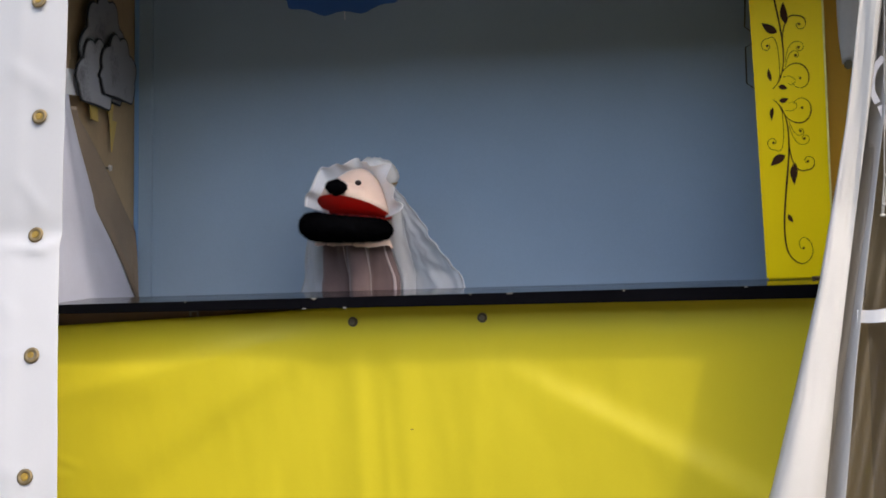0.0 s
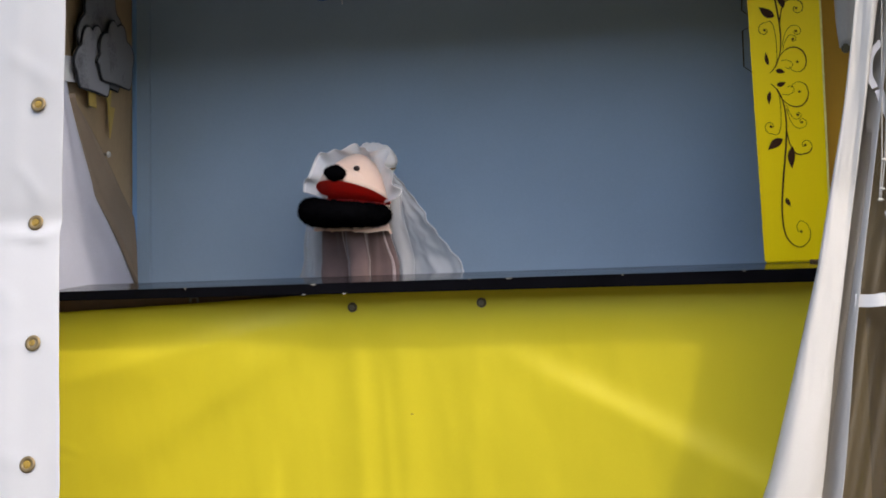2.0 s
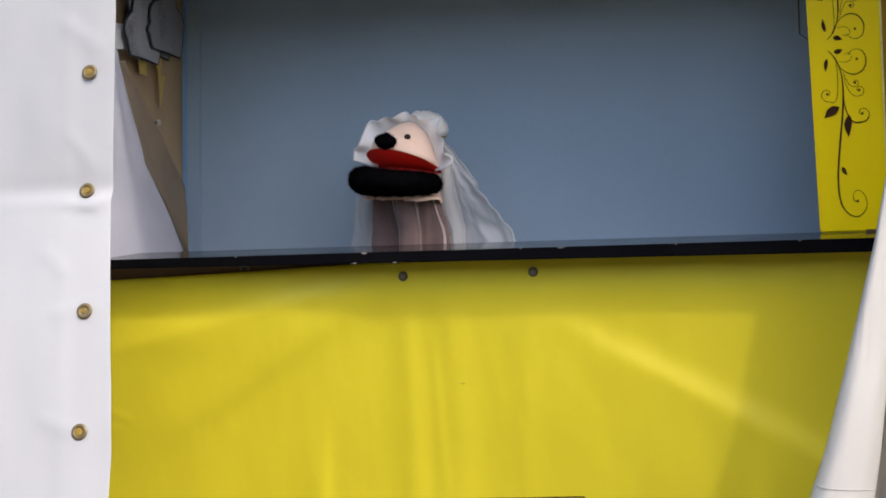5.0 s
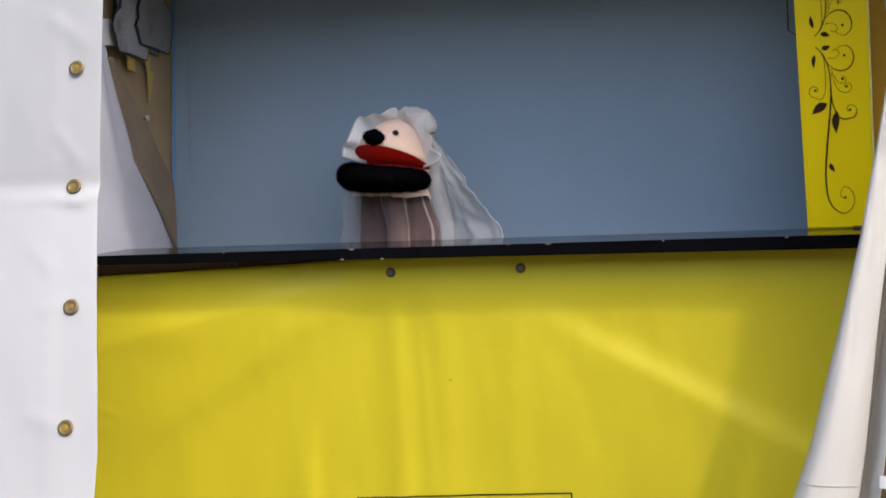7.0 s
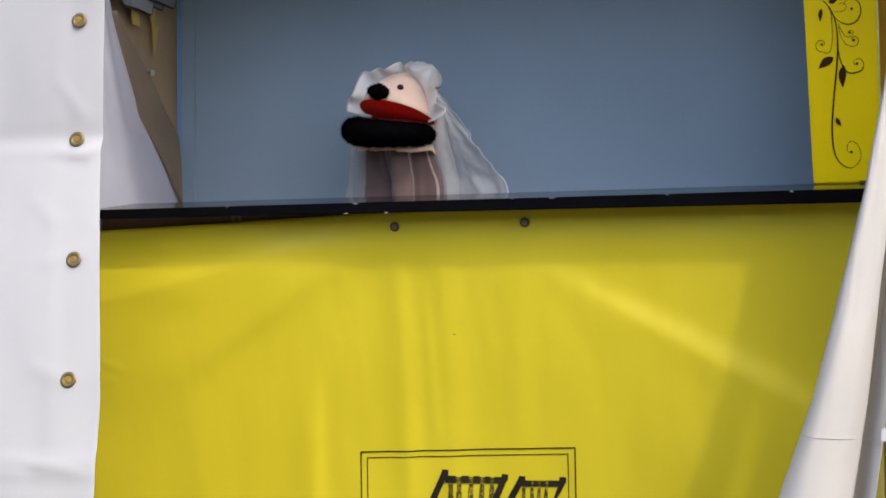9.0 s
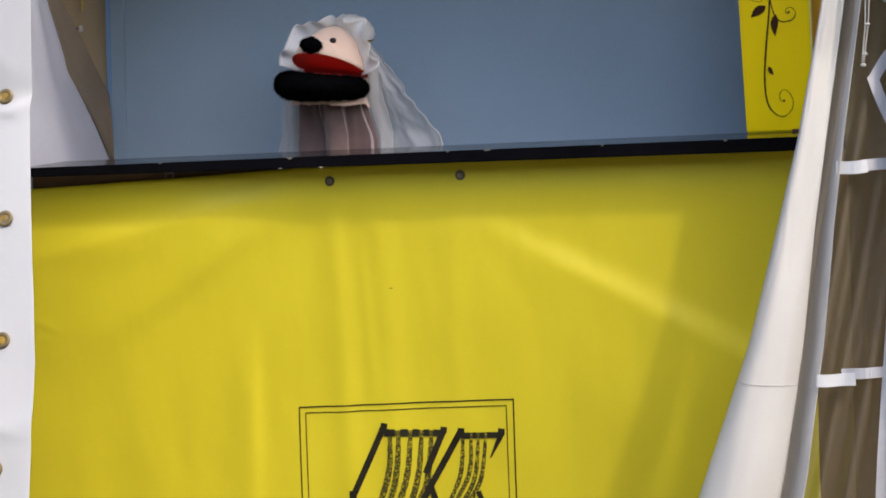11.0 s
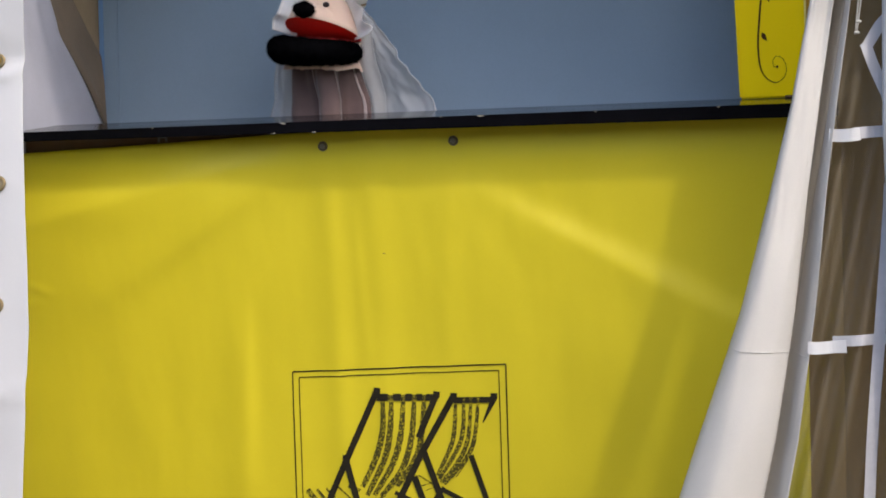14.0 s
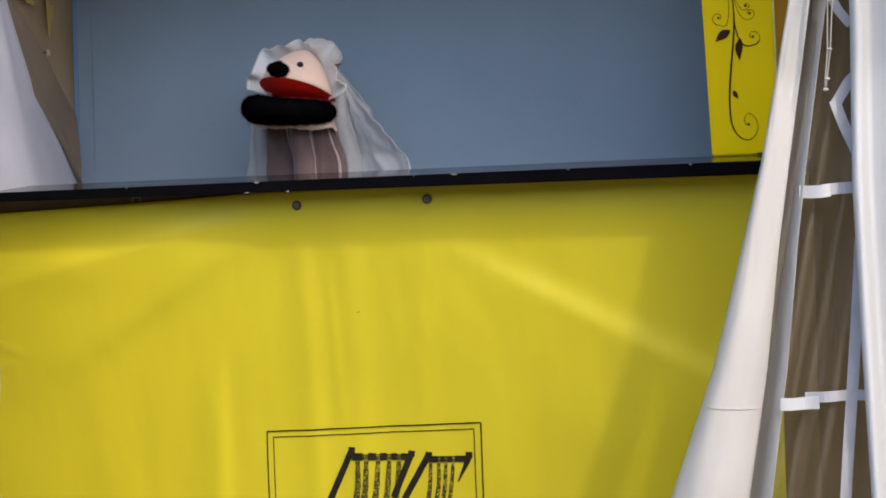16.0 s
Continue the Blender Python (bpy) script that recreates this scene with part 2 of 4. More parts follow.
def ring(center, big, small, normal=(0, -1, 0), nu=24, nv=8, flat=0.5):
    bm = bmesh.new()
    q = Matrix.Translation(center) @ Vector(normal).to_track_quat("Z", "Y").to_matrix().to_4x4()
    vs = [[bm.verts.new(q @ Vector(((big + small * math.cos(b)) * math.cos(a), (big + small * math.cos(b)) * math.sin(a),
                                    small * flat * math.sin(b))))
           for b in (2 * math.pi * j / nv for j in range(nv))] for a in (2 * math.pi * i / nu for i in range(nu))]
    for i in range(nu):
        for j in range(nv):
            f = bm.faces.new((vs[i][j], vs[(i + 1) % nu][j], vs[(i + 1) % nu][(j + 1) % nv], vs[i][(j + 1) % nv]))
            f.smooth = True
    return bm


# ---- the ground and the shell of the booth ----
bm = bmesh.new()
bmesh.ops.create_grid(bm, x_segments=40, y_segments=40, size=400)
tagged(mesh_ob("ground", bm, M_GROUND), "grey-brown trodden gravel under the puppet booth", "ground", kind="structure")

# out of view; added to cut sky light on the upper back wall
tagged(mesh_ob("header", box(-0.62, 0.80, -0.10, -0.075, 1.842, 1.881), M_CEIL), "unseen dark brown board added above the stage opening to block sky light", "header", kind="structure")
wall = tagged(mesh_ob("wall_north", box(-0.80, 0.74, 0.42, 0.45, 0.7, 1.88), M_BLUE), "blue-grey painted back wall of the puppet stage", "wall", kind="structure")


def leaning(bm):
    """The side of the stage leans outwards at its foot."""
    for v in bm.verts:
        v.co.x += 0.052 * (v.co.z - 1.55)
    return bm


part("corner_batten", leaning(box(-0.7455, -0.706, 0.412, 0.4195, 0.7, 1.879, 0.002)), M_BLUE, wall, "blue painted corner batten")
part("bright_edge", leaning(box(-0.7455, -0.7355, 0.4085, 0.4118, 0.7, 1.879, 0.001)), M_BLUE_EDGE, wall, "brighter blue painted edge")
tagged(mesh_ob("wall_west", leaning(box(-0.775, -0.747, -0.04, 0.4195, 1.2557, 1.88)), M_BROWN), "brown board side wall of the stage", "wall", kind="structure")
tagged(mesh_ob("wall_west_lower", leaning(box(-0.775, -0.7465, 0.165, 0.4195, 0.6, 1.2555)), M_BROWN), "brown board side wall below the stage", "wall", kind="structure")
tagged(mesh_ob("wall_east", box(0.742, 0.77, 0.205, 0.455, 0.7, 1.88), M_OCHRE), "ochre side wall of the stage", "wall", kind="structure")
# out of view; carried past the stage to keep sun off the pillar
tagged(mesh_ob("ceiling", box(-0.80, 1.25, -0.10, 0.47, 1.882, 1.915), M_CEIL), "unseen dark brown board roof added over the stage to block sun and sky", "ceiling", kind="structure")
# out of view; added to hide the low sky from the stage
tagged(mesh_ob("wall_south", box(-25, 25, -9.3, -9.0, 0.0, 3.9), M_BACK), "unseen plank wall added opposite the booth to block low sky light", "fence", kind="structure")
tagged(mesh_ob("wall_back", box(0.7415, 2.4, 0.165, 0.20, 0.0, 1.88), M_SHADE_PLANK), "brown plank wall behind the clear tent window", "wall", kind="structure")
tagged(mesh_ob("booth_front", box(-1.0, 0.741, 0.03, 0.06, 0.0, 1.19), M_BACK), "plank front of the booth under the stage", "wall", kind="structure")

# ---- the rail and the black playing board ----
rail = tagged(mesh_ob("rail", box(-1.0, 0.69, 0.012, 0.03, 1.17, 1.2385, 0.002), M_WOOD), "dark brown wooden rail under the black board", "rail", kind="structure")

board = base("playing_board", "black lacquered playing board with chipped edges along the stage front", "board")
bm = box(-0.95, 0.735, -0.054, 0.16, 1.2375, 1.2555)
for v in bm.verts:
    if v.co.z < 1.25:
        v.co.z = 1.2395 if v.co.x < 0 else 1.2315
bmesh.ops.bevel(bm, geom=bm.edges[:], offset=0.0016, segments=2, affect="EDGES")
part("board", bm, M_BLACK, board)
rng = random.Random(4)
for cx, w, top in ((-0.226, 0.013, 1), (0.538, 0.007, 1), (-0.245, 0.010, 0), (-0.17, 0.008, 0), (0.06, 0.004, 1), (0.13, 0.015, 1), (0.33, 0.005, 1), (-0.47, 0.004, 1)):
    zc = 1.2548 if top else lerp(((-0.82, 1.2400), (0.735, 1.2322)), cx)
    out = [(math.cos(a) * w / 2 * rng.uniform(0.6, 1.1), math.sin(a) * 0.0017 * rng.uniform(0.6, 1.2)) for a in (k * math.pi / 5 for k in range(10))]
    part("paint_chip", plate(out, lambda u, v: (cx + u, -0.0548, zc - 0.0005 + v), (0, 0.0016, 0)), M_CHIP, board, "chip of bare primer in the black paint")

# a small metal staple on the rail
st = base("staple", "small pale metal staple in the brown rail", "staple")
part("bridge", box(-0.486, -0.468, 0.007, 0.0115, 1.2315, 1.2345, 0.001), M_CHIP, st)
for sx in (-0.486, -0.4715):
    part("prong", box(sx, sx + 0.0035, 0.007, 0.0115, 1.224, 1.2313, 0.001), M_CHIP, st)


# ---- the yellow banner ----
def ridge(x, z, ax, az, bx, bz, w0, w1, amp, end=0.12, tail=1.0):
    """Height of a fold that runs from a to b (b to the right of a, or below), w0 to w1 wide, fading at both ends.
    tail: how much longer its lower side is than its upper side."""
    dx, dz = bx - ax, bz - az
    ln = math.hypot(dx, dz)
    s = ((x - ax) * dx + (z - az) * dz) / ln / ln
    d = ((x - ax) * -dz + (z - az) * dx) / ln
    fade = min(1.0, max(0.0, s / end)) * min(1.0, max(0.0, (1 - s) / end))
    fade = fade * fade * (3 - 2 * fade)
    w = w0 + (w1 - w0) * max(0.0, min(1.0, s))
    if d < 0:
        w *= tail
    return amp * fade * math.exp(-(d / w) ** 2)


def banner_y(x, z):
    y = 0.0
    y += ridge(x, z, 0.04, 1.150, 0.78, 0.740, 0.026, 0.046, 0.0108, 0.35, 8.0)
    y += ridge(x, z, 0.06, 1.20, 0.20, 0.62, 0.02, 0.05, 0.0020, 0.2, 2.0)
    y += ridge(x, z, -0.17, 1.20, -0.150, 0.45, 0.020, 0.034, 0.0044, 0.15)
    y += ridge(x, z, -0.085, 1.20, -0.06, 0.45, 0.022, 0.034, 0.0033, 0.15)
    y += ridge(x, z, 0.035, 1.20, 0.06, 0.60, 0.02, 0.03, 0.0018, 0.2)
    y += ridge(x, z, -0.95, 1.02, -0.19, 1.205, 0.040, 0.018, 0.009, 0.3, 5.0)
    y += ridge(x, z, -0.20, 1.19, -0.78, 0.84, 0.016, 0.040, 0.0035, 0.3, 2.0)
    y += ridge(x, z, 0.10, 1.19, 0.46, 0.62, 0.020, 0.045, 0.0012, 0.3, 2.0)
    y += ridge(x, z, -0.90, 1.13, -0.50, 1.12, 0.025, 0.025, 0.005, 0.3, 2.0)
    y += ridge(x, z, -0.33, 0.98, -0.36, 0.45, 0.010, 0.024, 0.0055, 0.3, 2.5)
    y += ridge(x, z, -0.60, 1.05, -0.52, 0.4, 0.03, 0.05, 0.002, 0.3)
    y += ridge(x, z, -0.46, 1.0, -0.44, 0.4, 0.03, 0.04, 0.002, 0.3)
    y += ridge(x, z, 0.30, 0.95, 0.26, 0.40, 0.03, 0.05, 0.002, 0.3)
    y += ridge(x, z, 0.42, 0.85, 0.44, 0.30, 0.03, 0.05, 0.002, 0.3)
    y += ridge(x, z, -0.78, 0.975, -0.700, 0.940, 0.005, 0.010, 0.0016, 0.3)
    y += ridge(x, z, -0.79, 0.920, -0.715, 0.935, 0.005, 0.009, 0.0012, 0.3)
    y += ridge(x, z, -0.02, 1.13, 0.01, 0.88, 0.010, 0.018, 0.0012, 0.3)
    y += ridge(x, z, -0.12, 1.14, -0.105, 0.72, 0.008, 0.014, 0.0018, 0.3)
    y += ridge(x, z, 0.13, 1.06, 0.20, 0.80, 0.014, 0.024, 0.0012, 0.4)
    y += 0.0030 * noise.noise((x * 3.1, z * 2.2, 1.7)) + 0.0013 * noise.noise((x * 11, z * 5, 4.2)) + 0.0009 * noise.noise((x * 26, z * 14, 8.2)) + 0.0011 * noise.noise((x * 24, z * 2.5, 3.3)) + 0.0004 * noise.noise((x * 60, z * 22, 6.1))
    hang = min(1.0, max(0.0, (1.225 - z) / 0.05))
    return 0.002 - y * (0.25 + 0.75 * hang) - 0.004 * hang


def banner_top(x):
    return lerp(((-0.95, 1.2065), (-0.80, 1.2115), (-0.477, 1.2225), (-0.235, 1.2325), (-0.1, 1.236), (0.70, 1.236)), x)


banner = base("banner", "yellow vinyl banner with two printed deckchairs, screwed under the stage", "banner")


def banner_f(u, v):
    x = -0.95 + 1.63 * u
    zt = banner_top(x)
    z = zt + (0.12 - zt) * v
    return (x, banner_y(x, z), z)


part("sheet", slab(banner_f, 250, 170, 0.001), M_YELLOW, banner)
for sx, sz in ((-0.17, 1.207), (0.07, 1.209)):
    sy = banner_y(sx, sz)
    scr = part("screw", disc((sx, sy - 0.0022, sz), 0.0092, 0.003, bevel=0.001), M_WASHER, banner, "grey screw with a dark washer")
    part("head", disc((sx, sy - 0.0045, sz), 0.0052, 0.0028, bevel=0.0012, seg=12), M_STEEL, scr)
part("scuff", plate([(math.cos(a) * 0.0035, math.sin(a) * 0.0013) for a in (k * math.pi / 5 for k in range(10))],
                    lambda u, v: (-0.066 + u, banner_y(-0.066, 1.01) - 0.0012, 1.01 + v), (0, 0.0006, 0)), M_SCUFF, banner, "small dull scuff")


# printing on the banner: drawing units of the emblem, 2250 to the metre
def print_at(layer):
    def place(u, v):
        x, z = -0.2515 + (u - 150) * 4.395e-4 - (v - 90) * 2.2e-5, 0.793 - (v - 90) * 4.56e-4 - (u - 150) * 3e-6
        return (x, banner_y(x, z) - layer, z)
    return place


def dense(points, step=18):
    out = []
    for (a, b), (c, d) in zip(points, points[1:]):
        n = max(1, int(math.hypot(c - a, d - b) / step))
        out += [(a + (c - a) * k / n, b + (d - b) * k / n) for k in range(n)]
    return out + [points[-1]]


P1, P2 = print_at(0.0011), print_at(0.0015)
for nm, corners, w in (("outer_frame", ((150, 90), (1058, 57), (1085, 985), (170, 1000)), 5.5), ("inner_frame", ((178, 113), (1029, 82), (1056, 958), (198, 973)), 4)):
    bm = bmesh.new()
    for k in range(4):
        ribbon(dense([corners[k], corners[(k + 1) % 4]]), w, P1, bm)
    part(nm, bm, M_INK, banner, "thin black printed frame line")

CHAIRS = (
    # posts and legs, with their widths
    ((((515, 165), (285, 665), (255, 730)), 27), (((767, 180), (690, 360)), 27), (((378, 440), (440, 669), (455, 730)), 27), (((515, 193), (562, 193)), 30), (((584, 193), (616, 193)), 30), (((634, 194), (662, 194)), 30), (((682, 194), (706, 194)), 28), (((722, 194), (765, 195)), 28),
     (((500, 620), (590, 680)), 24), (((672, 520), (722, 655)), 27), (((590, 585), (725, 650)), 17), (((366, 442), (398, 442)), 22)),
    ((((840, 185), (700, 430), (585, 665)), 27), (((710, 410), (805, 660)), 27), (((840, 204), (878, 204)), 26), (((888, 203), (906, 203)), 25), (((918, 203), (936, 203)), 25), (((948, 202), (1005, 202)), 25),
     (((912, 430), (993, 652)), 23), (((785, 570), (950, 652)), 20), (((800, 565), (730, 650)), 18), (((985, 645), (930, 650)), 16)),
)
STRIPES = (
    (((540, 210), (538, 330), (510, 440), (450, 565)), ((577, 210), (570, 340), (545, 450), (470, 600)), ((626, 210), (615, 350), (580, 470), (500, 600)),
     ((672, 210), (660, 360), (620, 490), (530, 605)), ((714, 210), (705, 330), (680, 440), (600, 560))),
    (((848, 220), (835, 370), (770, 515)), ((882, 220), (870, 370), (778, 530)), ((912, 220), (898, 370), (850, 470), (785, 545)), ((942, 220), (925, 370), (880, 460), (800, 550))),
)
SKETCH = ((((210, 580), (270, 655)), 24), (((250, 578), (305, 640)), 13), (((292, 574), (330, 612)), 9), (((340, 560), (410, 620)), 7), (((300, 625), (350, 640), (420, 628)), 4),
          (((390, 560), (440, 580)), 14), (((690, 515), (765, 560)), 5), (((700, 560), (750, 545)), 4), (((720, 578), (770, 560)), 3), (((850, 520), (900, 450)), 4), (((500, 625), (548, 600)), 6))
for c in range(2):
    bm = bmesh.new()
    for pts, w in CHAIRS[c]:
        ribbon(dense(pts), w, P2, bm)
    for pts, w in CHAIRS[c][:2 - c]:
        u, v = pts[0]
        ribbon([(u - 14, v), (u + 14, v + 2)], 24, P2, bm)
    if c:
        q = dense([(1012, 186), (1000, 215), (962, 296)], 9)
        ribbon(q, [28 * (1 - 0.9 * i / len(q)) for i in range(len(q))], P2, bm)
        ribbon([(994, 186), (1022, 188)], 24, P2, bm)
    (u0, v0), (u1, v1) = (((515, 194), (765, 196)), ((840, 204), (1005, 202)))[c]
    part("canvas_hem", ribbon(dense([(u0, v0), (u1, v1)]), 24, P1), M_INK_WORN, banner, "printed speckled canvas hem")
    part("deckchair_frame", bm, M_INK, banner, "printed black deckchair frame")
    bm = bmesh.new()
    for k, pts in enumerate(STRIPES[c]):
        q = smooth_path(pts, 10)
        w0 = 25 if c == 0 else 18
        ribbon(q, [w0 * (0.72 + 0.36 * math.sin(3.1 * i / len(q)) + 0.07 * math.sin(i * 1.7 + k)) for i in range(len(q))], P1, bm)
    part("deckchair_stripes", bm, M_INK_WORN, banner, "printed speckled canvas stripes")
for pts, w in SKETCH:
    part("seat_stroke", ribbon(dense(pts), w, P1), M_INK_WORN, banner, "printed sketchy seat stroke")

# ---- the yellow pillar with its vines ----
pillar = base("pillar", "glossy yellow painted pillar with brown vine ornament on the black board", "pillar")
PY = 0.125


def pillar_left(z):
    return 0.571 - (z - 1.2555) * 0.031


def pillar_right(z):
    return 0.6905 - (z - 1.2555) * 0.011


bm = bmesh.new()
bmesh.ops.create_cube(bm, size=1)
for v in bm.verts:
    z = 1.2560 if v.co.z < 0 else 1.881
    v.co = (pillar_left(z) if v.co.x < 0 else pillar_right(z), PY if v.co.y < 0 else PY + 0.03, z)
bmesh.ops.bevel(bm, geom=bm.edges[:], offset=0.003, segments=2, affect="EDGES")
part("panel", bm, M_PILLAR, pillar)


def vine_place(layer, up):
    """Drawing units of the ornament, 2000 to the metre, from the pillar's edge; up mirrors it to the upper half."""
    def place(u, v):
        edge = 160 + v * 0.0549
        d = u - edge
        z = 1.757 - v * 5.01e-4 - (u / 2 - 78) * 5e-5
        if up:
            z = 2 * 1.589 - z
        return (pillar_left(z) + d * 4.885e-4, PY - layer, z)
    return place


def curl(root, ctrl, cen, rad, turn, a0, turns=0.92):
    """A tendril from root round ctrl into a spiral about cen."""
    sx, sy = cen[0] + rad * math.cos(a0), cen[1] + rad * math.sin(a0)
    out = []
    for k in range(14):
        t = k / 14
        out.append(((1 - t) ** 2 * root[0] + 2 * t * (1 - t) * ctrl[0] + t * t * sx, (1 - t) ** 2 * root[1] + 2 * t * (1 - t) * ctrl[1] + t * t * sy))
    for k in range(26):
        s = k / 25
        a = a0 + turn * s * turns * 2 * math.pi
        r = rad * (1 - 0.80 * s)
        out.append((cen[0] + r * math.cos(a), cen[1] + r * math.sin(a)))
    return out


def leaf_shape(tip, stem, fat):
    dx, dy = tip[0] - stem[0], tip[1] - stem[1]
    ln = math.hypot(dx, dy)
    nx, ny = -dy / ln, dx / ln
    right, left = [], []
    for k in range(9):
        t = k / 8
        w = fat * math.sin(math.pi * t ** 0.85) * (1 - 0.25 * t)
        bend = 0.12 * ln * math.sin(math.pi * t)
        cx, cy = stem[0] + dx * t + nx * bend * 0.4, stem[1] + dy * t + ny * bend * 0.4
        right.append((cx + nx * w, cy + ny * w))
        if 0 < k < 8:
            left.append((cx - nx * w, cy - ny * w))
    return right + left[::-1]


STEM = ((245, 350), (272, 378), (292, 430), (299, 500), (296, 580), (286, 690), (280, 800), (288, 880), (310, 920), (345, 936), (374, 915), (381, 882), (368, 852), (346, 842), (333, 858), (336, 878), (346, 882))
CURLS = (((300, 440), (318, 518), (355, 488), 21, -1, 1.57), ((299, 425), (320, 486), (341, 462), 14, -1, 1.57),
         ((298, 505), (312, 620), (366, 570), 31, -1, 1.7), ((274, 382), (294, 560), (243, 504), 27, 1, 1.3))
BIG_CURL = ((262, 365), (280, 398), (306, 424), (338, 433), (366, 420), (379, 390), (372, 358), (350, 344), (328, 350), (316, 366))
SMALL_CURL = ((286, 388), (308, 390), (325, 380), (327, 366), (314, 358), (302, 364))
LEAVES = (((238, 425), (242, 378), 8), ((298, 346), (266, 356), 10), ((232, 588), (285, 548), 17), ((318, 655), (320, 575), 15), ((312, 790), (294, 760), 9))
for up in (False, True):
    A, B = vine_place(0.0009, up), vine_place(0.0013, up)
    q = smooth_path(STEM, 6)
    part("vine_stem", ribbon(q, [1.8 + 4.8 * math.exp(-((i / len(q) - 0.30) / 0.22) ** 2) for i in range(len(q))], A), M_VINE, pillar, "dark brown painted vine stem")
    for root, ctrl, cen, rad, turn, a0 in CURLS:
        q = curl(root, ctrl, cen, rad, turn, a0)
        part("tendril", ribbon(q, [2.1 + 2.0 * (rad > 30) * (i < 20) for i in range(len(q))], A), M_VINE if rad > 24 else M_VINE_SOFT, pillar)
        part("berry", plate([(cen[0] + 4.5 * math.cos(a), cen[1] + 4.5 * math.sin(a)) for a in (k * math.pi / 5 for k in range(10))], B, (0, 0.0008, 0)), M_VINE, pillar)
    q = smooth_path(BIG_CURL, 6)
    part("tendril", ribbon(q, [1.5 + 3.0 * math.sin(math.pi * min(1, i / len(q) * 1.15)) ** 2 for i in range(len(q))], A), M_VINE, pillar)
    part("berry", plate([(347 + 4.5 * math.cos(a), 379 + 4.5 * math.sin(a)) for a in (k * math.pi / 5 for k in range(10))], B, (0, 0.0008, 0)), M_VINE, pillar)
    part("berry", plate([(348 + 4.5 * math.cos(a), 880 + 4.5 * math.sin(a)) for a in (k * math.pi / 5 for k in range(10))], B, (0, 0.0008, 0)), M_VINE, pillar)
    part("tendril", ribbon(smooth_path(SMALL_CURL, 6), 1.8, A), M_VINE_SOFT, pillar)
    for tip, stem, fat in LEAVES:
        part("leaf", plate(leaf_shape(tip, stem, fat), B, (0, 0.0008, 0)), M_VINE, pillar)

# a paler, thin strip down the panel's right edge
bm = bmesh.new()
for v in bmesh.ops.create_cube(bm, size=1)["verts"]:
    z = 1.2565 if v.co.z < 0 else 1.880
    v.co = (pillar_right(z) + (-0.0026 if v.co.x < 0 else 0.0006), PY - 0.0008 if v.co.y < 0 else PY + 0.03, z)
part("edge_trim", bm, M_TRIM, pillar, "pale yellow strip along the right edge of the panel")

# dark strip set before the panel's foot, for the shadowy gap there
part("foot_wedge", box(0.650, 0.686, PY - 0.006, PY - 0.0015, 1.2558, 1.2606, 0.001), M_WOOD, pillar, "dark brown strip standing in for the gap under the panel")

# ochre return behind the pillar and the things that hang there
tagged(mesh_ob("return_board", box(0.672, 0.7405, 0.172, 0.19, 1.256, 1.88, 0.002), M_OCHRE), "ochre wooden board behind the yellow pillar", "board", kind="structure")
bag = base("hanging_bag", "beige white cloth bag hanging beside the stage", "bag")


def bag_f(u, v):
    a = 2 * math.pi * u
    r = 0.019 * (1 - 0.35 * max(0, v - 0.8) * 5) * (0.6 + 0.4 * min(1, v * 3))
    return (0.728 + r * 1.1 * math.cos(a) + 0.003 * math.sin(5 * a + v * 6), 0.06 + r * 0.7 * math.sin(a), 1.90 - 0.265 * v + 0.004 * math.sin(3 * a))


part("cloth", slab(bag_f, 28, 20, 0.0008), M_BAG, bag)
part("toggle", box(0.716, 0.730, 0.045, 0.06, 1.622, 1.6375, 0.003), M_WASHER, bag, "dark plastic toggle")


# ---- paper storm cloud on the side wall ----
def side(x, y, z):
    """From the drawing plane of the side wall's things, x = -0.715, to the wall itself."""
    zw = 1.0228 * z - 0.0326
    return (0.6 + (x - 0.6) * 1.0228 + 0.052 * (zw - 1.55), 1.0228 * y + 0.066, zw)


def lumps(cx, cy, rx, ry, bumps, flat, n=56):
    """The outline of a cartoon cloud: a row of round heads over a straight foot."""
    out = []
    for k in range(n):
        a = 2 * math.pi * k / n
        s, c = math.sin(a), math.cos(a)
        grow = 1 + 0.20 * abs(math.sin(bumps * a / 2 + 0.4)) if s > -0.2 else 1.06
        foot = max(s * 1.7, -1.0) * flat - 0.10 * c * min(1.0, -2 * s) if s < 0 else s
        out.append((cx + rx * grow * c * (1 - 0.22 * max(0, s)), cy + ry * grow * foot))
    return out


def wall_card(x):
    """A card hung in front of the side wall; u runs along it, v up."""
    return lambda u, v: side(x - 0.04 * (u - 0.15), u, v)


def cloud_layer(thing, name, outline, x, face, line=0.0042):
    cx, cy = sum(p[0] for p in outline) / len(outline), sum(p[1] for p in outline) / len(outline)
    p = part(name, plate(outline, wall_card(x), (-0.002, 0, 0)), M_OUTLINE, thing, "black outlined paper cloud")
    inner = []
    for u, v in outline:
        d = math.hypot(u - cx, v - cy)
        inner.append((cx + (u - cx) * (1 - line / d * 1.5), cy + (v - cy) * (1 - line / d)))
    part("face", plate(inner, wall_card(x + 0.0012), (-0.001, 0, 0)), face, p, "grey shaded paper")


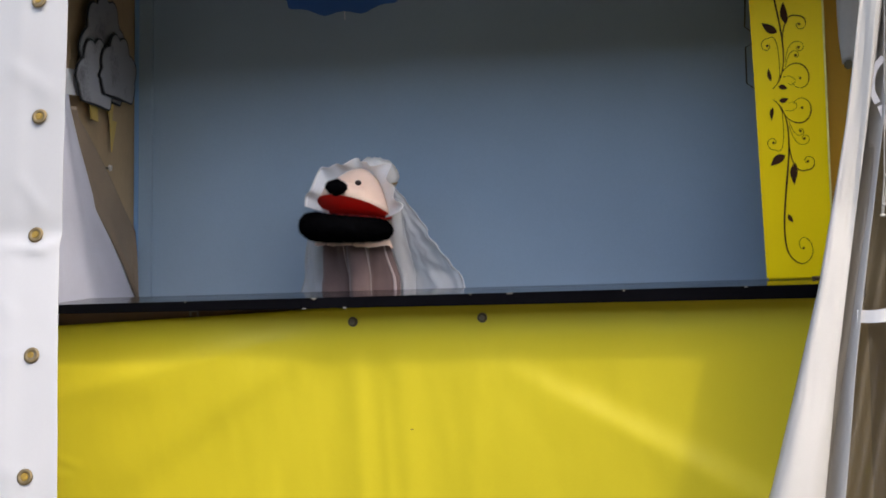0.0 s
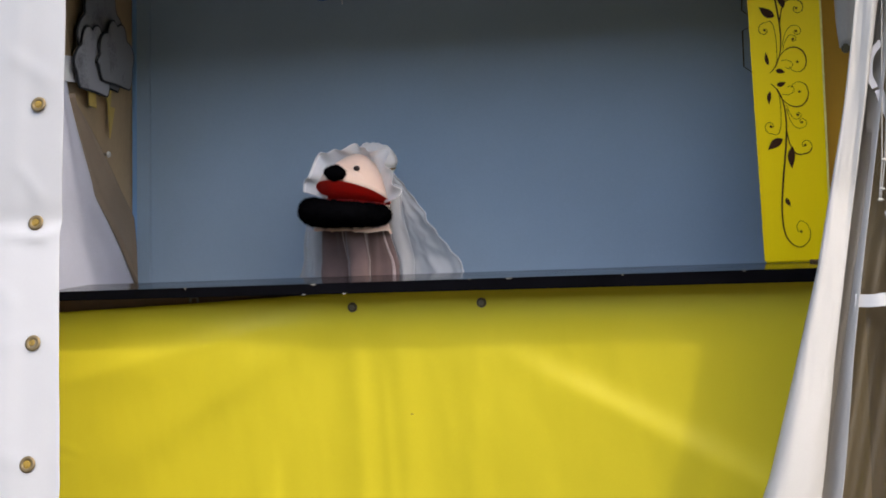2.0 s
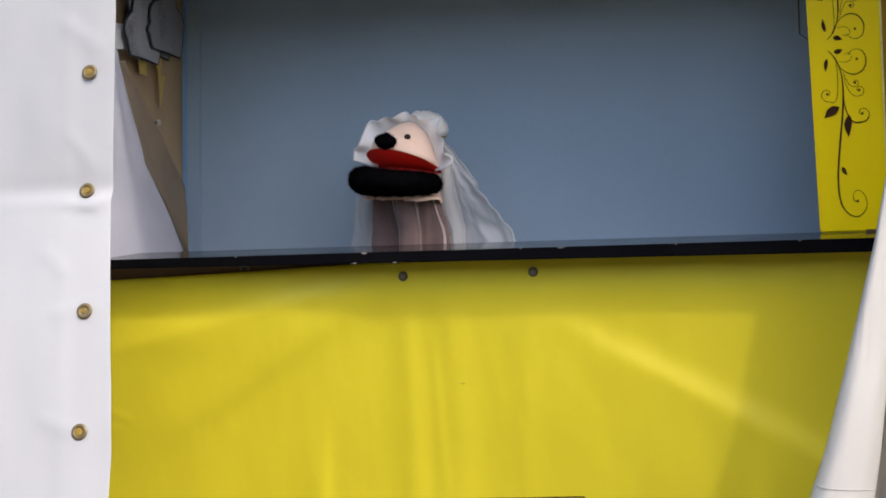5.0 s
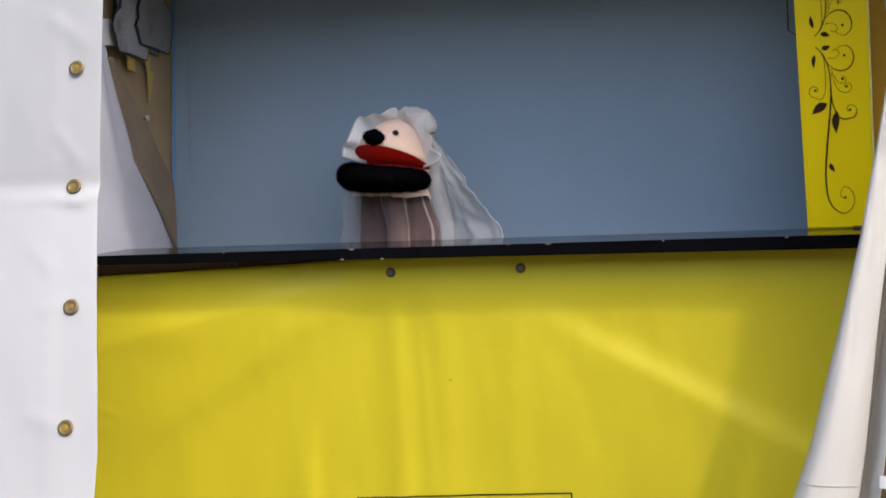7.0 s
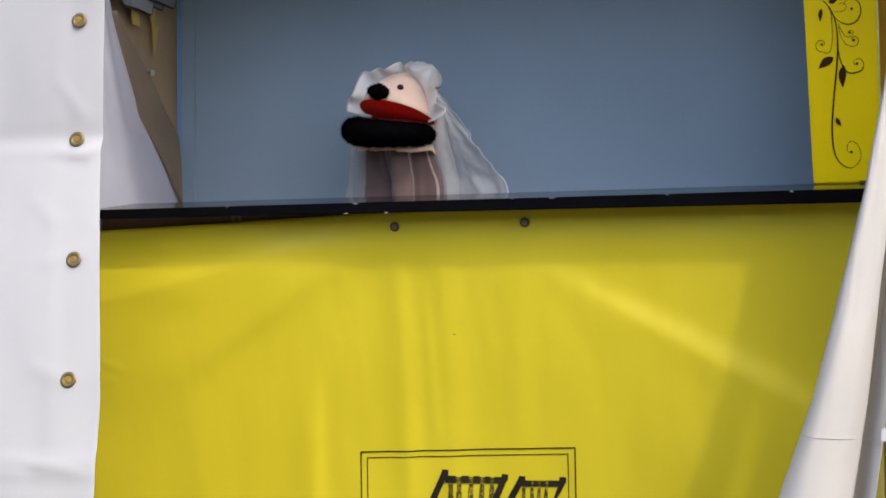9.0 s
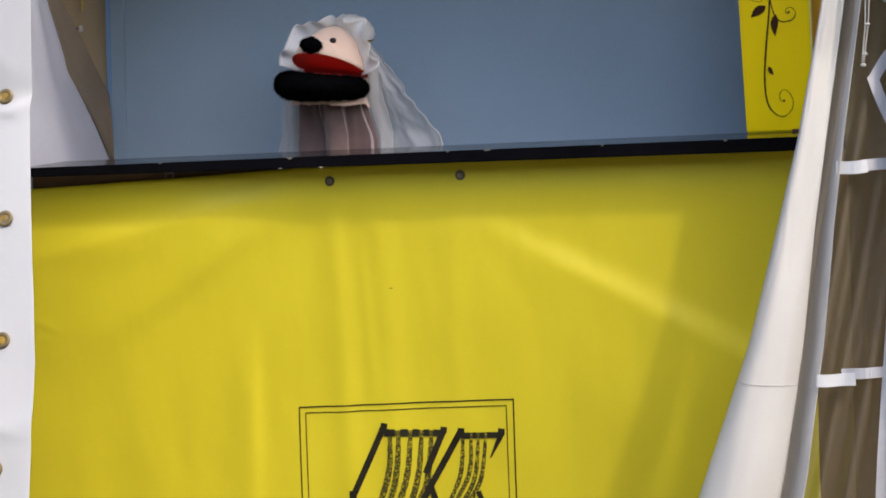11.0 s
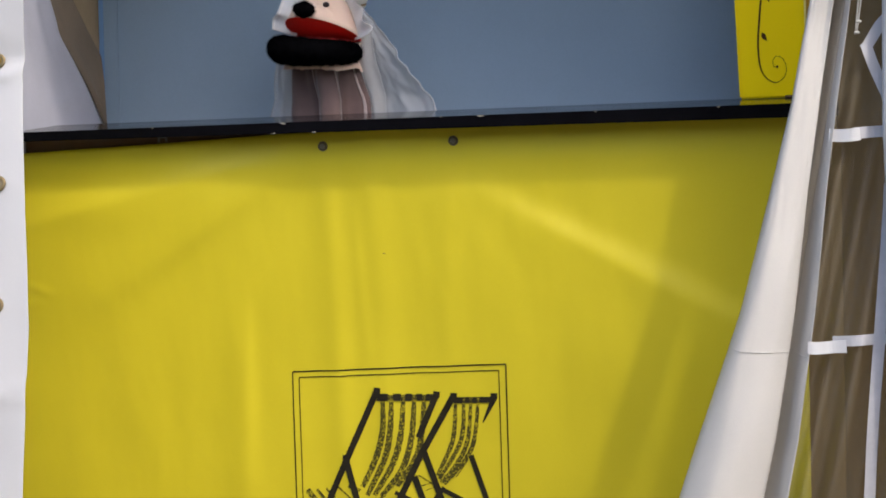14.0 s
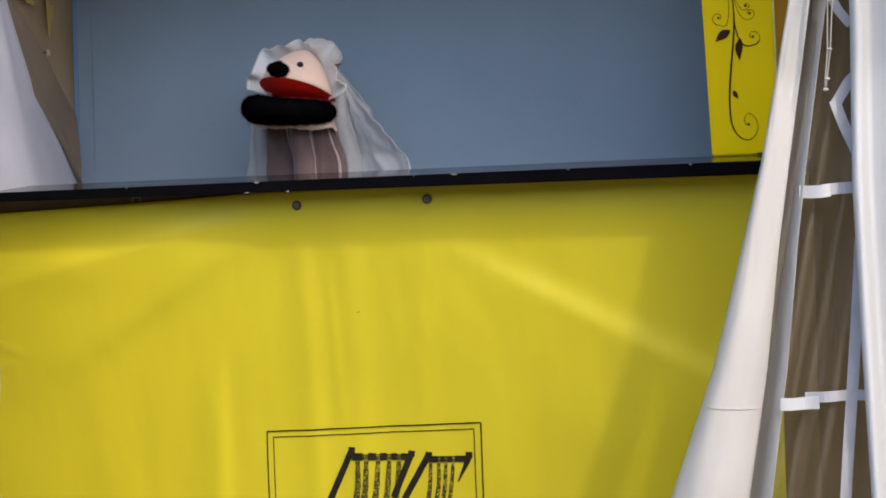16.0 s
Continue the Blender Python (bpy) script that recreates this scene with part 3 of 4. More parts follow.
def storm_cloud(at=None):
    th = base("storm_cloud", "grey paper storm cloud with yellow lightning taped to the wall", "decoration", "paper storm clouds")
    cloud_layer(th, "tall_cloud", lumps(0.142, 1.735, 0.110, 0.105, 9, 0.8), -0.700, M_CLOUD)
    cloud_layer(th, "small_cloud", lumps(0.085, 1.682, 0.088, 0.070, 7, 0.70), -0.694, M_CLOUD_LIGHT)
    cloud_layer(th, "front_cloud", lumps(0.190, 1.697, 0.093, 0.070, 8, 0.66), -0.688, M_CLOUD)
    for pts in (((0.165, 1.64), (0.205, 1.645), (0.197, 1.608), (0.222, 1.606), (0.196, 1.545), (0.185, 1.612)),
                ((0.075, 1.65), (0.115, 1.65), (0.122, 1.602), (0.085, 1.606))):
        part("lightning", plate(pts, wall_card(-0.703), (-0.002, 0, 0)), M_BOLT, th, "yellow paper lightning")
    part("tape", box(-0.7265, -0.7245, 0.03, 0.125, 1.652, 1.702, 0.0005), M_PAPER, th, "white paper strip")
    return th


storm_cloud()

hook = base("coat_screw", "pale metal screw sticking out of the brown wall", "screw")
part("shank", disc((-0.735, 0.222, 1.514), 0.0028, 0.024, (1, 0, 0), 10), M_STEEL, hook)
part("head", disc((-0.721, 0.222, 1.514), 0.0065, 0.004, (1, 0, 0), 12, 0.001), M_PALE_METAL, hook)

# white cloth on the side wall, and a brown sheet that also paints its shaded part
EDGE = ((1.20, 0.360), (1.25, 0.322), (1.32, 0.250), (1.38, 0.180), (1.43, 0.118), (1.50, 0.074), (1.558, 0.040), (1.62, 0.008), (1.70, -0.02), (1.78, -0.036))
FOLD = ((1.20, 0.318), (1.33, 0.318), (1.384, 0.308), (1.487, 0.178), (1.577, 0.055), (1.64, -0.050), (1.70, -0.08))


def cloth_f(u, v):
    z = 1.20 + 0.56 * v
    y1 = lerp(EDGE, z)
    y = -0.10 + (y1 + 0.10) * u
    return side(-0.7065 + 0.0018 * math.sin(21 * u + 3 * v) + 0.003 * math.sin(7 * v + 5 * u) + 0.003 * u, y, z)


tagged(mesh_ob("white_cloth", slab(cloth_f, 30, 40, 0.001, axis=(-1, 0, 0)), M_SHEET), "lilac-white cloth hanging on the brown side wall", "cloth")


def band_f(u, v):
    z = 1.20 + 0.425 * v
    y0, y1 = lerp(EDGE, z) - 0.012, lerp(FOLD, z)
    y = y0 + max(0.006, y1 - y0) * u
    return side(-0.6965 - 0.012 * u ** 8 + 0.006 * math.exp(-((u - 0.84) / 0.07) ** 2) + 0.004 * math.sin(math.pi * u * 2.0 + 4 * v) - 0.006 * math.exp(-(u / 0.12) ** 2), y, z)


tagged(mesh_ob("brown_drape", slab(band_f, 24, 44, 0.001, axis=(-1, 0, 0)), M_SHADED_DRAPE), "brown fabric sheet, also standing in for the shaded part of the white cloth", "cloth")

# blue paper cloud above the stage
bc = base("blue_cloud", "royal blue paper cloud hanging on the back wall", "decoration")
part("card", plate([(-0.272 + 0.130 * math.cos(a) * (1 + 0.06 * math.sin(7 * a)), 1.858 + 0.042 * math.sin(a) * (1 + 0.12 * math.sin(9 * a))) for a in (k * math.pi / 30 for k in range(60))],
                   lambda u, v: (u, 0.40, v), (0, 0.003, 0)), M_BLUECLOUD, bc)
part("thread", disc((-0.272, 0.4155, 1.84), 0.001, 0.07, (0, 0, 1), 6), M_PAPER, bc)
# dark wire bracket on the back wall beside the pillar
wb = base("wire_bracket", "dark bent wire bracket behind the yellow pillar", "bracket")
for k, (z0, z1) in enumerate(((1.72, 1.86), (1.61, 1.72))):
    pts = [(0.58, z1), (0.545 - 0.004 * k, z1 - 0.02), (0.541, z0 + 0.02), (0.58, z0 - 0.01)]
    part("clip", box(0.572, 0.586, 0.4065, 0.4195, z1 - 0.012, z1 + 0.004, 0.001), M_WASHER, wb)
    part("wire", slab(lambda u, v: (lambda p: (p[0] + 0.0014 * math.cos(6.283 * v), 0.405 + 0.0014 * math.sin(6.283 * v), p[1]))(
        (np.interp(u * 3, range(4), [p[0] for p in pts]), np.interp(u * 3, range(4), [p[1] for p in pts]))), 18, 6, 0.0005), M_WASHER, wb)


# ---- the white tarpaulin with eyelets ----
def tarp_plane(z):
    return lerp(((0.0, -0.72), (0.6, -0.58), (0.82, -0.51), (1.0, -0.443), (1.19, -0.367), (1.39, -0.279), (1.593, -0.24), (1.79, -0.21), (2.3, -0.15)), z)


def tarp_edge(z):
    return lerp(((0.0, -0.52), (0.82, -0.543), (0.967, -0.550), (1.19, -0.580), (1.36, -0.602), (1.593, -0.605), (1.79, -0.604), (2.3, -0.60)), z)


def tarp_f(u, v):
    z = 2.25 - 2.24 * v
    x = tarp_edge(z) - 1.3 * u ** 1.6
    y = tarp_plane(z)
    y -= 0.003 * math.exp(-((z - 1.372 - 0.02 * (x + 0.6)) / 0.012) ** 2) * (0.6 + 0.4 * math.sin(9 * x))
    y += 0.002 * math.exp(-((z - 1.395) / 0.02) ** 2)
    y -= 0.003 * math.exp(-((z - 0.875) / 0.014) ** 2) + 0.002 * math.exp(-((z - 0.855) / 0.01) ** 2)
    y += 0.005 * noise.noise((x * 6, z * 2.2, 0.3)) + 0.003 * noise.noise((x * 18, z * 9, 2.3)) + 0.012 * math.sin(5 * x + 1.0) * u
    y -= 0.010 * math.exp(-((x - tarp_edge(z) + 0.085) / 0.016) ** 2) * 0.12
    for wx, wz, tx, tz, w, amp in TARP_WRINKLES:
        y -= ridge(x, z, wx, wz, tx, tz, w, w * 1.3, amp, 0.3, 1.4)
    return (x, y, z)


TARP_WRINKLES = ((-0.70, 1.372, -0.602, 1.355, 0.006, 0.003), (-0.66, 1.362, -0.60, 1.375, 0.005, 0.003), (-0.72, 1.70, -0.61, 1.62, 0.012, 0.002),
                 (-0.70, 1.18, -0.59, 1.21, 0.012, 0.002), (-0.72, 1.30, -0.65, 1.24, 0.010, 0.002), (-0.68, 0.875, -0.56, 0.862, 0.005, 0.003),
                 (-0.70, 1.03, -0.58, 0.99, 0.010, 0.002), (-0.69, 1.50, -0.63, 1.42, 0.008, 0.002))
tarp = base("tarpaulin", "white vinyl tent wall with brass eyelets along its edge", "tarpaulin")
part("sheet", slab(tarp_f, 90, 320, 0.0012), M_TARP, tarp)
for k, (ex, ez) in enumerate(((-0.655, 1.797), (-0.650, 1.593), (-0.648, 1.389), (-0.624, 1.190), (-0.608, 1.000), (-0.602, 0.806), (-0.598, 0.61), (-0.592, 0.41))):
    ey = tarp_plane(ez) + 0.005 * noise.noise((ex * 6, ez * 2.2, 0.3)) + 0.003 * noise.noise((ex * 18, ez * 9, 2.3))
    nrm = (0, -1, 0.38)
    e = part("eyelet", ring((ex, ey - 0.004, ez), 0.0102, 0.0038, nrm), M_BRASS, tarp, "round brass eyelet")
    part("cup", disc((ex, ey - 0.0035, ez), 0.009, 0.002, nrm, 20), M_HOLE if k % 3 else M_HOLE_GREY, e)
    part("slot", disc((ex - 0.001, ey - 0.0052, ez + 0.001), 0.0055, 0.001, nrm, 14), M_HOLE, e)


# ---- the gathered white curtain, the clear window and the far tarpaulin ----
LEFT = ((0.0, 0.32), (0.613, 0.464), (0.714, 0.497), (0.924, 0.567), (1.127, 0.622), (1.262, 0.657), (1.52, 0.706), (1.715, 0.735), (2.3, 0.79))
RIGHT = ((0.0, 0.50), (0.613, 0.600), (0.714, 0.621), (0.924, 0.655), (1.125, 0.681), (1.36, 0.717), (1.52, 0.741), (1.715, 0.768), (2.3, 0.815))


def curtain_f(u, v):
    z = 2.25 - 2.58 * v
    l, r = lerp(LEFT, z), lerp(RIGHT, z)
    w = r - l
    if u < 0.6:
        a = math.pi * (u / 0.6) * 1.12 - 0.25
        x = (l + r) / 2 - w / 2 * math.cos(min(math.pi, max(0.0, a))) if 0 <= a <= math.pi else (l if a < 0 else r - w * 0.06 * (a - math.pi) / 0.25)
        y = -0.19 - (0.19 * w + 0.010) * math.sin(a) + 0.006 * math.sin(2.2 * a + z * 3)
    else:
        s = (u - 0.6) / 0.4
        x0 = r - w * 0.06
        x = x0 + s * (0.018 + 0.20 * w)
        y = -0.19 + 0.045 - 0.060 * s ** 1.4 + 0.006 * math.sin(2 * math.pi * s)
    wob = 0.004 * noise.noise((z * 2.2, u * 3, 0.5))
    crease = 0.0012 * abs(noise.noise((z * 3 + u, u * 9, 4.4))) + 0.0020 * abs(noise.noise((z * 11, u * 9 + z * 2, 6.3)))
    return (x + wob, y - crease + 0.005 * noise.noise((z * 5, u * 6, 9.1)), z)


curtain = base("curtain", "gathered white vinyl tent curtain with a welded seam", "curtain")
part("sheet", slab(curtain_f, 70, 200, 0.0012), M_CURTAIN, curtain)
for sz in (0.872, 1.95):
    def seam_f(u, v):
        x, y, z = curtain_f(u, (2.25 - sz + 0.02 * u + 0.0014 * v) / 2.58)
        return (x, y - 0.0012, z)
    part("seam", slab(seam_f, 70, 1, 0.0006), M_SEAM, curtain, "grimy welded seam")


def film_y(x, z):
    return -0.165 + 0.018 * math.sin((x - 0.20 * (z - 1.0)) * 150) + 0.008 * math.sin((x - 0.12 * z) * 83 + 1.0) + 0.003 * noise.noise((x * 30, z * 3, 2))


def film_f(u, v):
    z = 2.25 - 2.58 * v
    l = lerp(RIGHT, z) - 0.015
    x = l + (0.86 - l) * u
    return (x, film_y(x, z), z)


window = base("tent_window", "clear vinyl tent window with white glazing bars, hanging in folds", "window")
film = part("film", slab(film_f, 70, 60, 0.0006), M_FILM, window, "clear creased vinyl film")


def bar(points, w, name="glazing_bar", y=-0.195, lab="white glazing bar"):
    q = smooth_path([(a, b) for a, b in points], 8)
    bm = bmesh.new()
    pl = lambda u, v: (u, y + 0.004 * math.sin(u * 90), v)
    ribbon(q, w, pl, bm)
    e = bmesh.ops.extrude_face_region(bm, geom=bm.faces[:])
    for g in e["geom"]:
        if isinstance(g, bmesh.types.BMVert):
            g.co.y += 0.0025
    return part(name, bm, M_TARP if name == "bar_end" else M_BAR, window, lab)


bar(((0.750, 1.212), (0.80, 1.2135), (0.87, 1.214)), 0.018)
bar(((0.714, 1.2105), (0.735, 1.2095), (0.762, 1.2115)), 0.020, "bar_end", -0.203, "white doubled bar end")
bar(((0.715, 0.876), (0.77, 0.879), (0.87, 0.880)), 0.017)
bar(((0.675, 0.869), (0.70, 0.868), (0.736, 0.870)), 0.020, "bar_end", -0.203, "white doubled bar end")
bar(((0.807, 1.13), (0.802, 1.05), (0.790, 0.90), (0.775, 0.715), (0.764, 0.50)), 0.018)
bar(((0.772, 1.343), (0.784, 1.363), (0.80, 1.386), (0.83, 1.41)), 0.017)
bar(((0.772, 1.353), (0.784, 1.318), (0.797, 1.287), (0.815, 1.245)), 0.017)
bar(((0.762, 1.545), (0.773, 1.512), (0.783, 1.492), (0.800, 1.470)), 0.014)
bar(((0.768, 1.62), (0.752, 1.60), (0.748, 1.57), (0.756, 1.548)), 0.010)


def tube(name, points, rad, material, parent, label=""):
    """A round cord along 3D points."""
    n = len(points) - 1

    def f(u, v):
        k = min(n - 1, int(u * n))
        p = Vector(points[k]).lerp(Vector(points[k + 1]), u * n - k)
        return (p.x + rad * math.cos(2 * math.pi * v), p.y + rad * math.sin(2 * math.pi * v), p.z)
    return part(name, slab(f, n * 4, 8, 0.0003), material, parent, label)


for dx in (0.0, 0.007):
    tube("draw_cord", [(0.772 + dx, -0.196, 1.72), (0.765 + dx, -0.198, 1.50), (0.763 + dx * 0.6, -0.199, 1.43), (0.757 + dx * 0.3, -0.199, 1.37)], 0.0011, M_CORD_CLEAR, window, "thin clear draw cord")
for kx, kz in ((0.7645, 1.433), (0.760, 1.387), (0.757, 1.370)):
    bm = bmesh.new()
    bmesh.ops.create_uvsphere(bm, u_segments=10, v_segments=6, radius=0.0038)
    bmesh.ops.transform(bm, matrix=Matrix.Translation((kx + 0.002, -0.199, kz)) @ Matrix.Diagonal((1.3, 1, 0.7, 1)), verts=bm.verts)
    part("cord_knot", bm, M_CORD_CLEAR, window, "knot in the draw cord", smooth=True)


def far_f(u, v):
    z = 2.7 - 3.03 * v
    x = lerp(((0.0, 0.84), (0.70, 0.813), (0.96, 0.803), (1.23, 0.794), (1.5, 0.797), (2.7, 0.80)), z) + 0.47 * u ** 1.3
    y = -0.25 - 0.02 * math.sin(math.pi * min(1, u * 9)) + 0.03 * math.sin(9 * u + 0.6 * z) + 0.004 * noise.noise((x * 9, z * 3, 7))
    y -= 0.004 * math.exp(-((z - 1.45) / 0.006) ** 2)
    return (x, y, z)


far = base("tent_wall", "white vinyl tent wall with a welded seam", "tarpaulin")
part("sheet", slab(far_f, 60, 120, 0.0012), M_TARP, far)


# all the tent's walls hang in one slope with the tarpaulin, out towards the yard at the foot
YARD = Vector((0.61, -2.89, 1.41))
for thing in (curtain, window, far):
    for piece in thing.children:
        for v in piece.data.vertices:
            p = v.co - YARD
            depth = 1.0
            for _ in range(6):
                depth = (tarp_plane(YARD.z + p.z * depth) + v.co.y + 0.195 - YARD.y) / p.y
            v.co = YARD + p * depth


# ---- the hand puppet: one mesh ----
def puppet():
    bm = bmesh.new()
    PE, RE, FU, EY, DR, LA, VE, CO, TR, NE = range(10)

    def dome(c, r, mi, lo=-1.0, hi=1.0, nu=28, nv=14, power=1.0, m=None, cap=None, rough=0.0):
        """Part of an ellipsoid between two heights (-1 to 1), with flat caps where it is cut."""
        rows = []
        for j in range(nv + 1):
            t = lo + (hi - lo) * j / nv
            t = math.sin(t * math.pi / 2)
            k = max(1e-4, 1 - abs(t) ** (2 * power)) ** 0.5
            row = []
            for i in range(nu):
                a = 2 * math.pi * i / nu
                p = Vector((c[0] + r[0] * k * math.cos(a), c[1] + r[1] * k * math.sin(a), c[2] + r[2] * t))
                if rough:
                    p += Vector((noise.noise(p * 160), noise.noise(p * 160 + Vector((3, 1, 2))), noise.noise(p * 160 + Vector((7, 5, 1))))) * rough
                row.append(bm.verts.new(m @ p if m else p))
            rows.append(row)
        for j in range(nv):
            for i in range(nu):
                f = bm.faces.new((rows[j][i], rows[j][(i + 1) % nu], rows[j + 1][(i + 1) % nu], rows[j + 1][i]))
                f.material_index, f.smooth = mi, True
        for row, e in ((rows[0][::-1], lo), (rows[-1], hi)):
            f = bm.faces.new(row)
            f.material_index = cap if cap is not None and abs(e) < 0.9 else mi
        return rows

    # the upper head tips back on the jaw's hinge; it narrows towards the crown
    up = Matrix.Translation((0, 0.012, 0.130)) @ Matrix.Rotation(radians(-24), 4, "X") @ Matrix.Translation((0, -0.012, -0.130))

    def narrow(rows):
        for v in {v for row in rows for v in row}:
            p = up.inverted() @ v.co
            k = 1 - 0.30 * max(0.0, min(1.0, (p.z - 0.136) / 0.080))
            v.co = up @ Vector((p.x * k, p.y, p.z))
    narrow(dome((0, 0.0, 0.136), (0.069, 0.078, 0.082), PE, 0.0, 1.0, m=up, cap=RE, power=0.80))
    dome((0, -0.044, 0.146), (0.046, 0.036, 0.028), PE, -0.20, 1.0, m=up)
    # the lower jaw, with its pale rim and red inside
    dome((0, -0.004, 0.128), (0.068, 0.078, 0.042), PE, -1.0, 0.0, cap=PE)
    dome((0, -0.004, 0.1295), (0.063, 0.073, 0.005), RE, 0.0, 1.0)

    # the black fur roll along the lip
    def roll(path, rad, hairs):
        n, nv = len(path), 18
        rows = []
        for i, p in enumerate(path):
            d = (path[min(n - 1, i + 1)] - path[max(0, i - 1)]).normalized()
            s = d.cross(Vector((0, 0, 1))).normalized()
            w = s.cross(d)
            e = math.sin(math.pi * min(1, max(0.0, (i + 0.3) / (n - 0.4)))) ** 0.16
            row = []
            for b in (2 * math.pi * j / nv for j in range(nv)):
                o = s * math.cos(b) + w * math.sin(b)
                q = p + o * rad
                row.append(bm.verts.new(p + o * rad * e * (1 + 0.12 * noise.noise(q * 80) + 0.10 * noise.noise(q * 230))))
            rows.append(row)
        for i in range(n - 1):
            for j in range(nv):
                f = bm.faces.new((rows[i][j], rows[i][(j + 1) % nv], rows[i + 1][(j + 1) % nv], rows[i + 1][j]))
                f.material_index, f.smooth = FU, True
        for row in (rows[0], rows[-1]):
            bm.faces.new(row).material_index = FU
        for _ in range(hairs):
            k, m = rr.randrange(n - 1), rr.randrange(nv)
            a, b, c = rows[k][m].co, rows[k + 1][m].co, rows[k][(m + 1) % nv].co
            v = a + (b - a) * rr.random() + (c - a) * rr.random()
            out = (v - path[k]).normalized()
            across = Vector((rr.uniform(-1, 1), rr.uniform(-1, 1), rr.uniform(-1, 1))).cross(out).normalized() * 0.0003
            tip = v + (out + Vector((rr.uniform(-0.8, 0.8), rr.uniform(-0.8, 0.8), rr.uniform(-1.0, 0.5)))).normalized() * rr.uniform(0.002, 0.0075)
            v = v - out * 0.001
            bm.faces.new((bm.verts.new(v + across), bm.verts.new(v - across), bm.verts.new(tip))).material_index = FU

    rr = random.Random(8)
    lip = []
    for k in range(64):
        a = math.pi + math.pi * (-0.04 + 1.08 * k / 63)
        lip.append(Vector((0.066 * math.cos(a), -0.008 + 0.078 * math.sin(a), 0.111)))
    roll(lip, 0.0238, 26000)
    nose = up @ Vector((0, -0.083, 0.148))
    for row in dome(nose, (0.021, 0.014, 0.0135), FU, nu=20, nv=12, rough=0.002):
        for v in list(row):
            for _ in range(2):
                out = (v.co - nose).normalized()
                sd = out.orthogonal().normalized() * 0.0007
                tip = v.co + (out + Vector((rr.uniform(-0.8, 0.8), rr.uniform(-0.8, 0.8), rr.uniform(-0.8, 0.8)))).normalized() * 0.0035
                bm.faces.new((bm.verts.new(v.co + sd), bm.verts.new(v.co - sd), bm.verts.new(tip))).material_index = FU
    for ex, ez in ((-0.019, 0.160), (0.029, 0.168)):
        e = up @ Vector((ex, -0.0640, ez))
        dome(e, (0.0065, 0.0035, 0.0050), EY, nu=12, nv=8)

    # the wavy frill round the face, from ear to ear over the brow
    def frill(u, v):
        a = math.pi * (-0.05 + 1.10 * u)
        c, sn = abs(math.cos(a)), math.sin(a)
        ruff = 0.7 * math.sin(25 * u + 0.9) + 0.5 * math.sin(47 * u + 1.0) + 0.4 * math.sin(9 * u)
        out = 0.013 + 0.020 * c * c + 0.008 * ruff
        rx, rz = 0.060 - 0.010 * max(0, sn) + out * v, 0.074 + 0.8 * out * v
        return up @ Vector((rx * math.cos(a), 0.004 - (0.012 + 0.020 * c) * v - 0.024 * sn + 0.008 * ruff * v * v, 0.142 + rz * sn + 0.012 * ruff * v * v * c))
    slab(frill, 140, 8, 0.0008, bm, mi=NE)

    def frill_edge(u, v):
        return Vector(frill(u, 0.90 + 0.12 * v)) + Vector((0, -0.0006, 0))
    slab(frill_edge, 140, 1, 0.0009, bm, mi=LA)
    # the cap over the crown, its bun and the twisted gold cord
    dome((0.0, 0.024, 0.140), (0.060, 0.060, 0.084), LA, 0.20, 1.0, nu=40, rough=0.003, m=up)
    bun = up @ Vector((0.004, 0.022, 0.219))
    dome(bun, (0.044, 0.041, 0.035), LA, nu=36, nv=18, rough=0.004)
    ring_c = bun + Vector((0, -0.004, -0.012))
    prev = None
    for k in range(57):
        a = 2 * math.pi * k / 56
        o = ring_c + Vector((0.0435 * math.cos(a), 0.041 * math.sin(a), 0.002 * math.sin(2 * a)))
        w = 0.0019 + 0.0007 * math.sin(28 * a)
        cur = [bm.verts.new(o + Vector((w * math.cos(a) * math.cos(b), w * math.sin(a) * math.cos(b), w * math.sin(b)))) for b in (0, 1.57, 3.14, 4.71)]
        if prev:
            for j in range(4):
                bm.faces.new((prev[j], prev[(j + 1) % 4], cur[(j + 1) % 4], cur[j])).material_index = CO
        prev = cur

    # the head is turned further to the side than the dress
    turned = Matrix.Rotation(radians(-5), 4, "Z")
    for v in bm.verts:
        v.co = turned @ v.co

    # the velvet dress, in deep pleats from the neck down behind the board
    def dress(u, v):
        a = 2 * math.pi * u
        h = 0.104 - 1.36 * v ** 2.2
        k = min(1.0, (0.104 - h) / 0.10)
        fold = math.sin(5 * a + 1.1 + 0.4 * k)
        fold = math.copysign(abs(fold) ** 0.7, fold)
        r = 0.052 + 0.005 * k + (0.005 + 0.010 * k) * fold + 0.0025 * math.sin(13 * a + 2 * k) + 0.002 * noise.noise((4 * a, 9 * h, 0.2))
        return (r * 1.05 * math.cos(a), 0.004 + r * 0.85 * math.sin(a), h)
    slab(dress, 180, 60, 0.0006, bm, mi=DR)

    # pale trims sewn down the pleats
    for at in (0.736, 0.853, 0.975):
        def trim(u, v):
            w = at + (u - 0.5) * 0.008 + 0.004 * math.sin(5 * v + 20 * at)
            p = Vector(dress(w, 0.42 * v))
            o = Vector((p.x, p.y - 0.004, 0)).normalized() * 0.0022
            return p + o
        slab(trim, 3, 40, 0.0006, bm, mi=TR)

    # a worn plush fringe under the chin
    def fringe(u, v):
        a = 2 * math.pi * u
        r = 0.057 + 0.008 * v + 0.003 * noise.noise((9 * u, 0.3, v * 2))
        return (r * 1.12 * math.cos(a), r * math.sin(a) - 0.003, 0.101 - (0.024 + 0.006 * noise.noise((14 * u, 1.3, 0)) + 0.003 * noise.noise((60 * u, 2.3, 0))) * v)
    slab(fringe, 140, 4, 0.0008, bm, axis=(0, 0, -1), mi=PE)

